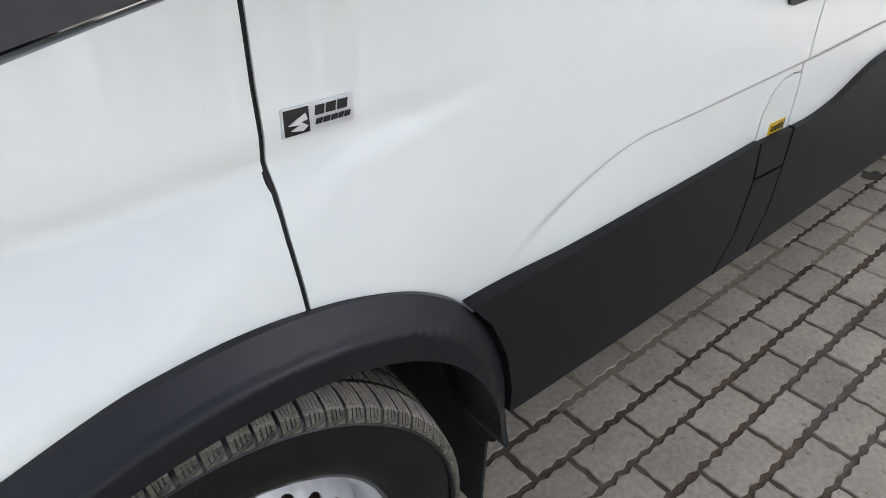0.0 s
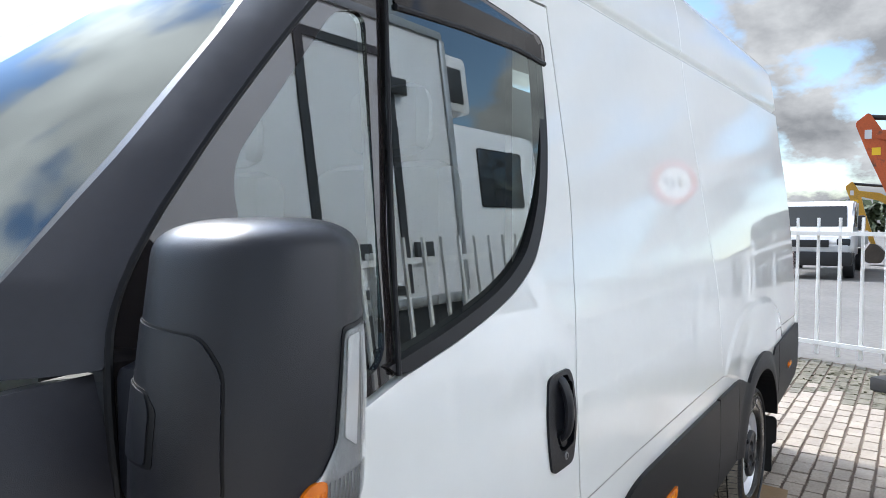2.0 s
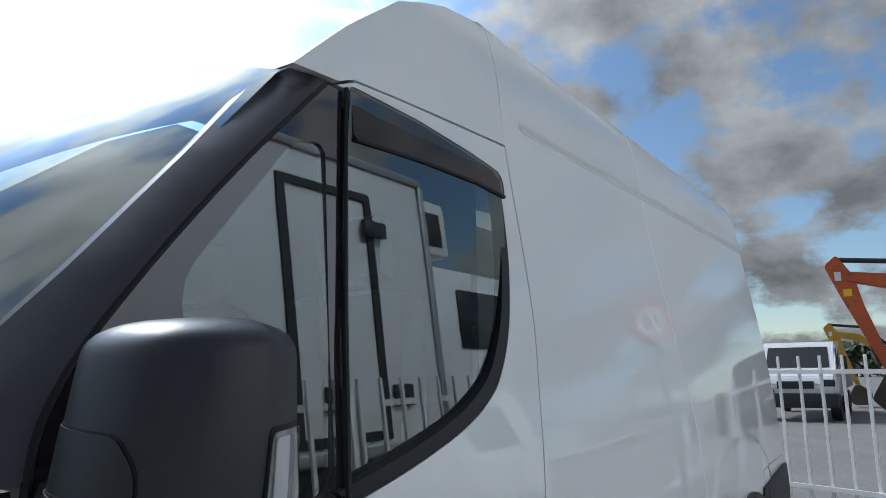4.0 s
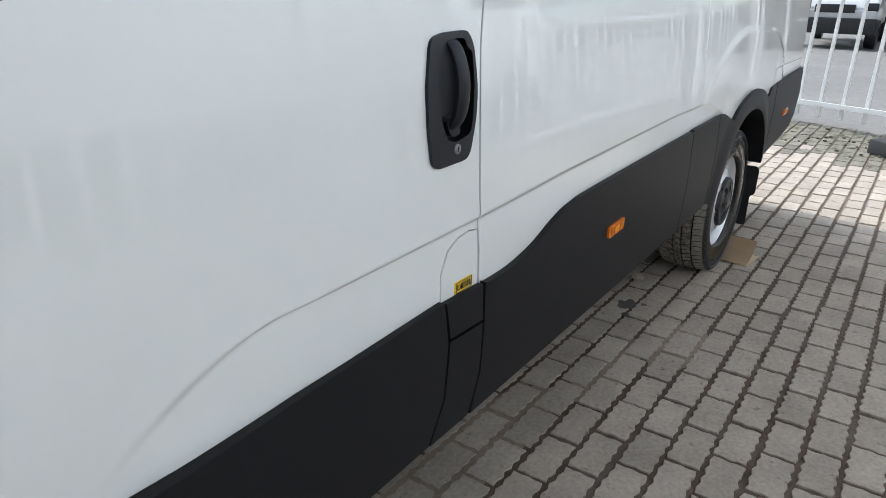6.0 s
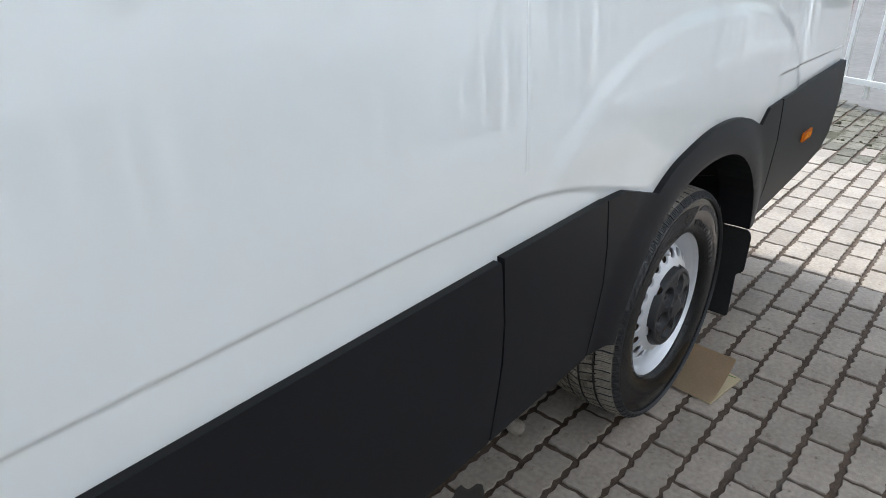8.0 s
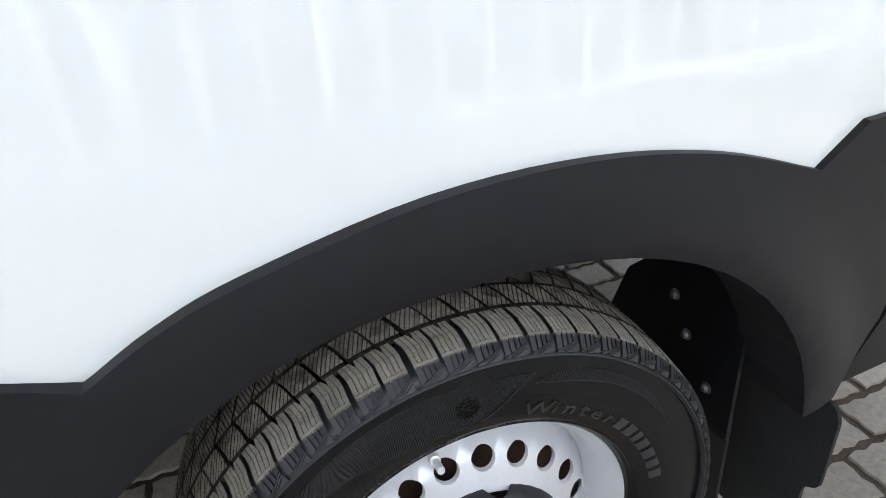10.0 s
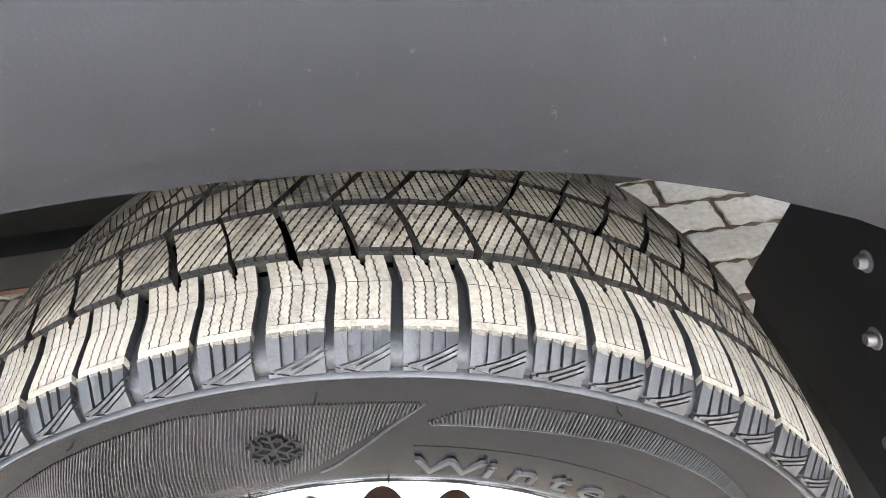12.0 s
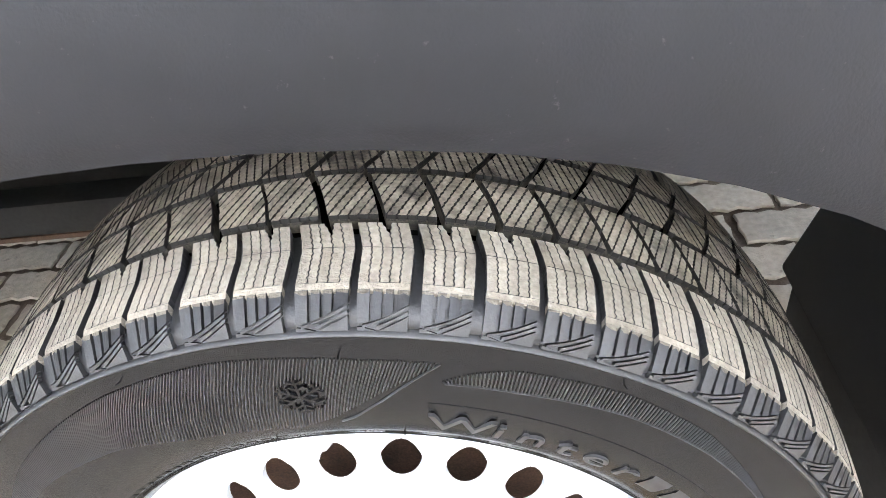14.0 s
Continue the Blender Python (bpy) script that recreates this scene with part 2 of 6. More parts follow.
LENS_RIB = material("moulded_lens_rib", (0.62, 0.64, 0.66), 0.12, metal=0.35, vary=0.1, scale=80)
PLATE_BLACK = material("coated_splash_plate", (0.0065, 0.007, 0.009), 0.45, spec=0.35, vary=0.2, scale=9)
FRIT = material("black_glass_frit", (0.022, 0.019, 0.019), 0.01, vary=0.03)
FRIT.node_tree.nodes["Principled BSDF"].inputs["IOR"].default_value = 1.85
CABIN = material("cabin_grey", (0.07, 0.07, 0.075), 0.8, vary=0.1)


# ---- mesh helpers ----
def part(name, bm, mat, parent=None, label="", smooth=True):
    """Links a bmesh as one mesh object under a thing or part."""
    me = bpy.data.meshes.new(name)
    bm.normal_update()
    bm.to_mesh(me)
    bm.free()
    for mm in (mat if isinstance(mat, (list, tuple)) else [mat]):
        me.materials.append(mm)
    if smooth:
        me.shade_smooth()
        me.set_sharp_from_angle(angle=radians(38))
    ob = new(name, me)
    ob.parent = parent
    return tagged(ob, label=label)


def box_bm(x0, x1, y0, y1, z0, z1, bevel=0.0, seg=2, bm=None):
    own = bm is None
    bm = bm or bmesh.new()
    r = bmesh.ops.create_cube(bm, size=1, matrix=Matrix.Translation(((x0 + x1) / 2, (y0 + y1) / 2, (z0 + z1) / 2)) @ Matrix.Diagonal((x1 - x0, y1 - y0, z1 - z0, 1)))
    if bevel:
        es = list({e for v in r["verts"] for e in v.link_edges})
        bmesh.ops.bevel(bm, geom=es, offset=bevel, segments=seg, affect="EDGES", profile=0.5)
    return bm


def spline(pts, n=6, closed=False):
    """A smooth curve through a few control points (Catmull-Rom)."""
    p = [Vector(a) for a in pts]
    k = len(p)
    out = []
    for i in range(k if closed else k - 1):
        a, b, c, d = (p[(i + j) % k] if closed else p[min(max(i + j, 0), k - 1)] for j in (-1, 0, 1, 2))
        for s in range(n):
            t = s / n
            out.append(0.5 * (2 * b + (c - a) * t + (2 * a - 5 * b + 4 * c - d) * t * t + (3 * b - a - 3 * c + d) * t ** 3))
    if not closed:
        out.append(p[-1])
    return [tuple(v) for v in out]


def rounded(pts, r, n=4):
    """A polygon with its corners rounded by r."""
    out = []
    k = len(pts)
    for i in range(k):
        a, b, c = Vector(pts[i - 1]), Vector(pts[i]), Vector(pts[(i + 1) % k])
        da, dc = (a - b), (c - b)
        rr = min(r, da.length * 0.45, dc.length * 0.45)
        s, e = b + da.normalized() * rr, b + dc.normalized() * rr
        for j in range(n + 1):
            t = j / n
            out.append(tuple((1 - t) ** 2 * s + 2 * t * (1 - t) * b + t * t * e))
    return out


def sheet(name, outline, yfun, mat, parent, label="", depth=0.02, xs=(), zs=(), roll=0.0, holes=(), curve=None):
    """A body panel: the outline (x, z) laid on the surface y = yfun(x, z), cut fine along xs and zs, with edges turned in by depth; curve: the surface that the shading follows, where it is smoother."""
    bm = bmesh.new()
    loops = [outline, *holes]
    for lp in loops:
        vs = [bm.verts.new((x, 0, z)) for x, z in lp]
        for i in range(len(vs)):
            bm.edges.new((vs[i - 1], vs[i]))
    bmesh.ops.triangle_fill(bm, edges=bm.edges[:], use_beauty=False, use_dissolve=False)
    for axis, cuts in ((0, xs), (2, zs)):
        for c in cuts:
            co, no = [0, 0, 0], [0, 0, 0]
            co[axis], no[axis] = c, 1
            bmesh.ops.bisect_plane(bm, geom=bm.verts[:] + bm.edges[:] + bm.faces[:], plane_co=co, plane_no=no, dist=1e-5)
    bmesh.ops.remove_doubles(bm, verts=bm.verts[:], dist=1e-5)
    for f in bm.faces:
        f.normal_update()
        if f.normal.y > 0:
            f.normal_flip()
    front = set(bm.faces)
    nrm = {}
    h = 0.002
    for v in bm.verts:
        x, z = v.co.x, v.co.z
        fn = curve or yfun
        nrm[v] = Vector(((fn(x + h, z) - fn(x - h, z)) / (2 * h), -1, (fn(x, z + h) - fn(x, z - h)) / (2 * h))).normalized()
        v.co.y = yfun(x, z)
    rim = [e for e in bm.edges if e.is_boundary]
    if roll:
        g = bmesh.ops.extrude_edge_only(bm, edges=rim)
        nv = [q for q in g["geom"] if isinstance(q, bmesh.types.BMVert)]
        for v in nv:
            v.co.y += roll
        rim = [q for q in g["geom"] if isinstance(q, bmesh.types.BMEdge) and q.is_boundary]
    g = bmesh.ops.extrude_edge_only(bm, edges=rim)
    for q in g["geom"]:
        if isinstance(q, bmesh.types.BMVert):
            q.co.y += depth
    bm.normal_update()
    bm.verts.index_update()
    normals = []
    for f in bm.faces:
        f.smooth = True
        for lp in f.loops:
            normals.append(nrm[lp.vert] if f in front else f.normal.copy())
    me = bpy.data.meshes.new(name)
    bm.to_mesh(me)
    bm.free()
    me.materials.append(mat)
    me.normals_split_custom_set([tuple(q) for q in normals])
    ob = new(name, me)
    ob.parent = parent
    return tagged(ob, label=label)


def thing(name, label, category, at=(0, 0, 0), group="", kind=""):
    e = new(name)
    e.location = at
    return tagged(e, label, category, group, kind)


def span(a, b, step):
    n = max(1, round((b - a) / step))
    return [a + (b - a) * i / n for i in range(1, n)]


def smooth(a, b, t):
    t = min(1.0, max(0.0, (t - a) / (b - a)))
    return t * t * (3 - 2 * t)


def lathe(profile, seg=96, closed_profile=False, a0=0.0, a1=math.tau):
    """Revolves a profile of (radius, y) about the y axis."""
    bm = bmesh.new()
    full = abs(a1 - a0 - math.tau) < 1e-6
    rings = []
    n = seg if full else seg + 1
    for i in range(n):
        a = a0 + (a1 - a0) * i / seg
        rings.append([bm.verts.new((r * math.sin(a), y, r * math.cos(a))) for r, y in profile])
    k = len(profile)
    for i in range(seg):
        p, q = rings[i], rings[(i + 1) % n]
        for j in range(k if closed_profile else k - 1):
            bm.faces.new((p[j], p[(j + 1) % k], q[(j + 1) % k], q[j]))
    bmesh.ops.recalc_face_normals(bm, faces=bm.faces[:])
    return bm


def tube(pts, r, seg=8, bm=None):
    """A round rod along a list of points."""
    bm = bm or bmesh.new()
    rings = []
    P = [Vector(p) for p in pts]
    for i, p in enumerate(P):
        d = (P[min(i + 1, len(P) - 1)] - P[max(i - 1, 0)]).normalized()
        u = d.orthogonal().normalized()
        if i and rings:
            u = (rings[-1][1] - d * rings[-1][1].dot(d)).normalized()
        w = d.cross(u)
        rings.append(([bm.verts.new(p + r * (math.cos(a) * u + math.sin(a) * w)) for a in [math.tau * k / seg for k in range(seg)]], u))
    for (a, _), (b, _) in zip(rings, rings[1:]):
        for k in range(seg):
            bm.faces.new((a[k], a[(k + 1) % seg], b[(k + 1) % seg], b[k]))
    bm.faces.new(rings[0][0][::-1])
    bm.faces.new(rings[-1][0])
    bmesh.ops.recalc_face_normals(bm, faces=bm.faces[:])
    return bm


# ---- ground ----
bm = bmesh.new()
gx, gy = [-400, -60, -12, -3, 0, 3, 6, 9, 12, 25, 60, 400], [-400, -60, -12, -4, -1, 1, 4, 12, 60, 400]
gv = [[bm.verts.new((x, y, -0.0065)) for x in gx] for y in gy]
for j in range(len(gy) - 1):
    for i in range(len(gx) - 1):
        bm.faces.new((gv[j][i], gv[j][i + 1], gv[j + 1][i + 1], gv[j + 1][i]))
ground = tagged(part("ground", bm, JOINT, smooth=False), "damp dark sand bed under worn concrete paving", "ground", kind="structure")

# ---- the van: side surface ----
PZ = (0.30, 0.70, 0.85, 0.95, 1.20, 1.60, 2.20, 2.40, 2.55, 2.63, 2.70)
PF = (0.024, 0.010, 0.009, 0.008, 0.022, 0.105, 0.215, 0.235, 0.270, 0.34, 0.55)
PR = (0.024, 0.012, 0.013, 0.014, 0.024, 0.056, 0.137, 0.160, 0.190, 0.25, 0.45)
_tang = {}


def profile(zs, ys, z):
    """Monotone smooth curve through (zs, ys)."""
    key = ys
    if key not in _tang:
        d = [(ys[i + 1] - ys[i]) / (zs[i + 1] - zs[i]) for i in range(len(zs) - 1)]
        m = [d[0]] + [0 if d[i - 1] * d[i] <= 0 else 2 * d[i - 1] * d[i] / (d[i - 1] + d[i]) for i in range(1, len(d))] + [d[-1]]
        _tang[key] = m
    m = _tang[key]
    z = min(max(z, zs[0]), zs[-1])
    i = max(k for k in range(len(zs) - 1) if zs[k] <= z)
    h = zs[i + 1] - zs[i]
    t = (z - zs[i]) / h
    return (2 * t ** 3 - 3 * t * t + 1) * ys[i] + (t ** 3 - 2 * t * t + t) * h * m[i] + (3 * t * t - 2 * t ** 3) * ys[i + 1] + (t ** 3 - t * t) * h * m[i + 1]


def crease_z(x):
    """Height of the lower body crease along the van."""
    if x < 0.76:
        return 0.854 - 1.15 * (0.76 - x) ** 1.75
    if x < 2.70:
        return 0.854 + 0.0245 * (x - 0.76) + 0.007 * smooth(1.25, 1.7, x) * (1 - smooth(2.4, 2.7, x))
    if x < 4.0:
        return 0.9015 - 0.121 * smooth(2.70, 3.32, x) + 0.147 * smooth(3.75, 4.0, x)
    return 0.931


def blister(x, z, cx, cz, rx, rz, amount, soft=0.22):
    """A soft swelling over a wheel."""
    d = (abs((x - cx) / rx) ** 2.6 + abs((z - cz) / rz) ** 2.6) ** (1 / 2.6)
    return -amount * (1 - smooth(1 - soft, 1 + soft * 0.35, d))


def side(x, z):
    """Outer surface of the van's flank."""
    k = smooth(1.2, 5.0, x) * 0.5 + min(max((x - 1.2) / 3.8, 0), 1) * 0.5
    y = profile(PZ, PF, z) * (1 - k) + profile(PZ, PR, z) * k
    # crease: the strip below leans up, the panel above overhangs it a little
    amp = smooth(0.44, 0.60, x) * (1 - smooth(3.05, 3.22, x)) + smooth(3.98, 4.06, x)
    if amp > 0:
        u = z - crease_z(x)
        wd = 0.0068 + 0.009 * (1 - smooth(0.56, 0.74, x)) + 0.006 * smooth(2.84, 3.0, x) * (1 - smooth(3.9, 4.0, x))
        step = smooth(-wd, wd, u)
        k2 = 1.5 - 0.5 * smooth(1.0, 1.5, x)
        y += amp * k2 * (0.0034 * math.exp(min(u, 0) / 0.060) * (1 - step) - 0.0030 * math.exp(-max(u, 0) / 0.050) * step)
    if x < 0.9:
        y += 0.063 * ((0.9 - x) / 0.75) ** 2
        # swelling over the front wheel below a soft shoulder line
        zr = 0.945 + 0.13 * min(max(x, -0.5), 0.55)
        u = max(0.0, (zr - z) / (zr - 0.78))
        y += 0.0060 * math.exp(-((z - zr - 0.006) / 0.017) ** 2) * (1 - smooth(0.22, 0.58, x))
        if u > 0:
            u = u - 0.03 * (1 - math.exp(-u / 0.03))
            w = 1 - smooth(0.36, 0.66, x + 0.45 * (zr - z))
            y += w * (0.022 - y) * (1 - (1 - min(u, 1.0)) ** 1.7)
    y += blister(x, z, 3.50, 0.60, 0.81, 0.555, 0.0065, 0.055) * min(1.0, smooth(0.87, 0.96, z) + smooth(3.05, 3.22, x))
    if x > 1.5:
        g = (z - (2.262 + 0.010 * (x - 1.6))) / 0.011
        y += 0.024 * math.exp(-g * g) * smooth(1.56, 1.64, x)
    if 2.68 < x < 2.74 and z > 0.95:
        y += 0.0016 * math.exp(-((x - 2.71) / 0.004) ** 2)
    return y


def clad(x, z):
    """Outer surface of the black lower cladding."""
    return -0.004 + 0.16 * max(0.0, 0.62 - z) ** 2 + 0.10 * max(0.0, z - 0.78) ** 2 + (0.05 * (0.9 - x) ** 2 if x < 0.9 else 0)


van = thing("panel_van", "long white panel van with black plastic lower cladding, parked on paving", "van")

ARCH_F = [(-0.56, 0.42), (-0.51, 0.57), (-0.42, 0.680), (-0.30, 0.742), (-0.185, 0.776), (-0.074, 0.804), (0.0, 0.8135), (0.07, 0.8165), (0.136, 0.812), (0.205, 0.800), (0.278, 0.775), (0.332, 0.743), (0.378, 0.704), (0.420, 0.646), (0.456, 0.569), (0.477, 0.482), (0.481, 0.420)]
ARCH_R = [(3.206, 0.787), (3.26, 0.817), (3.33, 0.842), (3.48, 0.872), (3.63, 0.874), (3.77, 0.850), (3.895, 0.806)]
arch_f, arch_r = spline(ARCH_F, 4), spline(ARCH_R, 5)
SILL = [(0.39, 0.700), (0.58, 0.711), (0.77, 0.727), (1.12, 0.740)]
STEP = [(1.262, 0.730), (1.37, 0.732), (1.475, 0.751), (1.57, 0.784), (1.66, 0.804), (1.84, 0.814), (2.63, 0.829)]
step_top = spline(STEP, 5)
PILLAR = [(0.705, 2.088), (0.490, 1.869), (0.309, 1.660), (0.184, 1.484), (0.152, 1.350), (0.150, 1.156)]
pillar_line = spline(PILLAR, 6)
REAR_SEAM = [(1.254, 0.848), (1.247, 0.97), (1.248, 1.08), (1.261, 1.22), (1.322, 1.40), (1.402, 1.61), (1.441, 1.89), (1.454, 2.157)]
rear_seam = spline(REAR_SEAM, 5)
GLASS_LOW = [(0.602, 1.306), (0.778, 1.346), (0.953, 1.394), (1.066, 1.440), (1.153, 1.497), (1.243, 1.607), (1.314, 1.770), (1.350, 1.92), (1.364, 2.036)]
glass_low = spline(GLASS_LOW, 6)
ZCUT = sorted(set(span(0.40, 2.7, 0.05) + [0.80 + 0.004 * i for i in range(32)] + [0.93 + 0.01 * i for i in range(10)]))
gap = 0.0025

# front wing, white lower part
wing_top = [(0.146, 1.153), (0.10, 1.140), (0.03, 1.122), (-0.20, 1.06), (-0.50, 0.985), (-0.82, 0.90)]
FSEAM = [(0.151, 1.156), (0.147, 1.05), (0.147, 0.972), (0.148, 0.94), (0.147, 0.89), (0.150, 0.79), (0.151, 0.74)]
out = [(x - 0.003, z) for x, z in FSEAM[:-1]] + [(0.146, 0.752)]
out += [(x, z - 0.035) for x, z in reversed(arch_f) if x < 0.14] + [(-0.62, 0.42), (-0.86, 0.46), (-0.88, 0.80)] + list(reversed(wing_top))[:-1]
sheet("front_wing", out, side, PAINT, van, "white painted front wing", xs=span(-0.9, 0.2, 0.04), zs=span(0.4, 1.2, 0.02), roll=0.002)

# front door skin, open behind the handle
recess = rounded([(1.134, 1.181), (1.163, 1.185), (1.164, 1.204), (1.197, 1.202), (1.203, 1.187), (1.218, 1.181), (1.222, 1.124), (1.215, 1.069), (1.206, 1.039), (1.158, 1.030), (1.134, 1.038), (1.120, 1.071), (1.117, 1.109), (1.124, 1.159)], 0.010, 3)
out = [(0.152, 0.752)] + [(x, z - 0.035) for x, z in arch_f if 0.16 < x < 0.392] + [(x, z - 0.014) for x, z in SILL[1:]] + [(1.128, 0.722), (1.128, 0.785), (1.150, 0.828), (1.185, 0.845), (1.222, 0.849), (1.250, 0.845)]
out += [(x - gap, z) for x, z in rear_seam] + [(1.20, 2.146), (0.96, 2.132), (0.785, 2.119), (0.726, 2.092)]
out += [(0.778, 2.094), (0.993, 2.091), (1.22, 2.073), (1.355, 2.056)] + [(x + 0.014, z - 0.004) for x, z in reversed(glass_low)] + [(0.38, 1.226)] + [(x + 0.003, z) for x, z in FSEAM[:-1]]
door = sheet("front_door", out, side, PAINT, van, "white driver's door", xs=sorted(set(span(0.1, 1.5, 0.02) + span(0.42, 0.80, 0.01))), zs=sorted(set(ZCUT + span(0.70, 0.86, 0.006))), roll=0.002, holes=[[(1.17 + (x - 1.17) * 1.06, 1.117 + (z - 1.117) * 1.05) for x, z in recess]])

# rear flank, one long pressing up to the gutter
arch_cut = [p for p in arch_r]
out = [(1.264, 0.715)] + [(x, z - 0.014) for x, z in step_top[1:]] + [(2.98, 0.818), (3.06, 0.816)] + [(x, z - 0.014) for x, z in arch_cut] + [(3.95, 0.834), (4.07, 0.839), (4.72, 0.866), (4.785, 0.869), (4.775, 1.4), (4.75, 2.2), (4.73, 2.60), (4.725, 2.655)]
out += [(3.2, 2.640), (2.0, 2.610), (1.5, 2.585), (1.462, 2.572), (1.460, 2.30)] + [(x + gap, z) for x, z in reversed(rear_seam)] + [(1.262, 0.80)]
sheet("side_panel", out, side, PAINT, van, "white rear side panel with pressed creases", xs=sorted(set(span(1.2, 2.6, 0.045) + span(2.6, 3.26, 0.014) + [2.70 + 0.0025 * i for i in range(9)] + span(3.26, 4.4, 0.03) + span(4.4, 5.0, 0.045))), zs=ZCUT + span(0.93, 1.19, 0.009) + [2.24 + 0.006 * i for i in range(13)], roll=0.002)

# cab roof side above the door
out = [(1.457, 2.165), (1.20, 2.153), (0.96, 2.139), (0.785, 2.126), (0.735, 2.104), (0.61, 2.098), (0.80, 2.27), (1.0, 2.43), (1.22, 2.52), (1.457, 2.572)]
sheet("cab_roof_side", out, lambda x, z: side(x, z) + 0.5 * max(0, 1.1 - x) * max(0, z - 2.12), PAINT, van, xs=span(0.5, 1.5, 0.05), zs=span(2.0, 2.7, 0.04), roll=0.002)

# fuel flap
out = [(1.1305, 0.705), (1.1305, 0.7855), (1.1525, 0.8255), (1.1865, 0.842), (1.222, 0.8462), (1.249, 0.842), (1.253, 0.80), (1.256, 0.705)]
flap = sheet("fuel_flap", out, lambda x, z: side(x, z) - 0.001, PAINT, van, "white fuel filler flap", xs=span(1.1, 1.3, 0.02), zs=span(0.7, 0.9, 0.01), roll=0.002)
bm = bmesh.new()
label_at = side(1.207, 0.740) - 0.004
box_bm(1.174, 1.232, label_at, label_at + 0.003, 0.7305, 0.7555, 0.001, bm=bm)
sticker = part("sticker", bm, YELLOW, flap, "yellow sticker with black border")
sticker.location = (0, 0, 0)


def lettering(text, size, at, turn, mat, parent, depth=0.0008, squeeze=1.0, name="lettering"):
    cu = bpy.data.curves.new(name, "FONT")
    cu.body, cu.size, cu.extrude, cu.align_x, cu.align_y = text, size, depth, "CENTER", "CENTER"
    tmp = bpy.data.objects.new(name, cu)
    scene.collection.objects.link(tmp)
    dg = bpy.context.evaluated_depsgraph_get()
    me = bpy.data.meshes.new_from_object(tmp.evaluated_get(dg))
    bpy.data.objects.remove(tmp)
    me.transform(Matrix.Translation(at) @ Euler([radians(a) for a in turn]).to_matrix().to_4x4() @ Matrix.Diagonal((squeeze, 1, 1, 1)))
    me.materials.clear()
    me.materials.append(mat)
    ob = new(name, me)
    ob.parent = parent
    return ob


lettering("DIESEL", 0.0175, (1.203, label_at - 0.001, 0.743), (90, 0, 0), INK, flap, squeeze=0.95)
for a in ((1.176, 1.230, 0.7320, 0.7332), (1.176, 1.230, 0.7528, 0.7540), (1.176, 1.1772, 0.7332, 0.7528), (1.2288, 1.230, 0.7332, 0.7528)):
    part("sticker_border", box_bm(a[0], a[1], label_at - 0.0008, label_at + 0.001, a[2], a[3]), INK, flap)

# dark sheet that stands in for shade in the seams; floor, bulkhead and far side
sheet("seam_shade_sheet", [(-0.86, 0.84), (-0.1, 0.84), (0.6, 0.76), (2.7, 0.86), (3.1, 0.90), (4.0, 0.90), (4.68, 0.92), (4.66, 2.56), (1.5, 2.54), (1.46, 1.1), (1.3, 0.95), (0.7, 0.90), (0.2, 0.86), (-0.80, 0.86)],
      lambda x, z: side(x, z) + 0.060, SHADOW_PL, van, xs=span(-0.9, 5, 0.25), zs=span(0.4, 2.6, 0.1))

# cladding pieces
XC = span(0.3, 5.0, 0.05)
ZC = span(0.35, 0.95, 0.03)
sheet("front_sill_cladding", [(0.387, 0.697), (0.58, 0.705), (0.77, 0.721), (1.125, 0.734), (1.140, 0.643), (1.128, 0.52), (1.085, 0.432), (0.68, 0.425), (0.487, 0.418), (0.483, 0.482), (0.462, 0.569), (0.427, 0.646)], clad, CLAD, van, "black grained plastic sill cladding", depth=0.05, xs=XC, zs=ZC, roll=0.003)
sheet("flap_cladding", [(1.132, 0.730), (1.258, 0.727), (1.262, 0.645), (1.147, 0.650), (1.146, 0.66)], clad, CLAD, van, depth=0.05, xs=XC, zs=ZC, roll=0.003)
sheet("flap_cladding", [(1.147, 0.643), (1.263, 0.638), (1.258, 0.52), (1.225, 0.430), (1.092, 0.430), (1.135, 0.52)], clad, CLAD, van, depth=0.05, xs=XC, zs=ZC, roll=0.003)
sheet("middle_cladding", [(1.268, 0.728)] + [(x, z - 0.006) for x, z in step_top[1:]] + [(2.634, 0.81), (2.645, 0.70), (2.643, 0.62), (2.620, 0.455), (2.05, 0.440), (1.235, 0.428), (1.264, 0.52), (1.270, 0.64)], clad, CLAD, van, "black grained plastic cladding with stepped upper edge", depth=0.05, xs=XC, zs=ZC, roll=0.003)
sheet("short_cladding", [(2.639, 0.827), (2.80, 0.829), (2.978, 0.831), (2.995, 0.73), (2.996, 0.64), (2.960, 0.468), (2.625, 0.456), (2.648, 0.62), (2.650, 0.70)], clad, CLAD, van, depth=0.05, xs=XC, zs=ZC, roll=0.003)
def squircle(a, rx, rz, p):
    c, s = math.cos(a), math.sin(a)
    k = (abs(s) ** p + abs(c) ** p) ** (-1 / p)
    return 3.51 + rx * s * k, 0.352 + rz * c * k


arch_in = [squircle(a, 0.444 if a > 0 else 0.455, 0.4365, 2.3 if a > 0 else 2.15) for a in [radians(76 - 152 * i / 30) for i in range(31)]]


def flare_r(x, z):
    p = 2.3 if x > 3.51 else 2.15
    d = 0.445 * (abs((x - 3.51) / 0.444) ** p + abs((z - 0.352) / 0.444) ** p) ** (1 / p)
    return clad(x, z) - 0.016 * (1 - smooth(0.460, 0.56, d)) + 0.003 * (1 - smooth(0.436, 0.450, d))


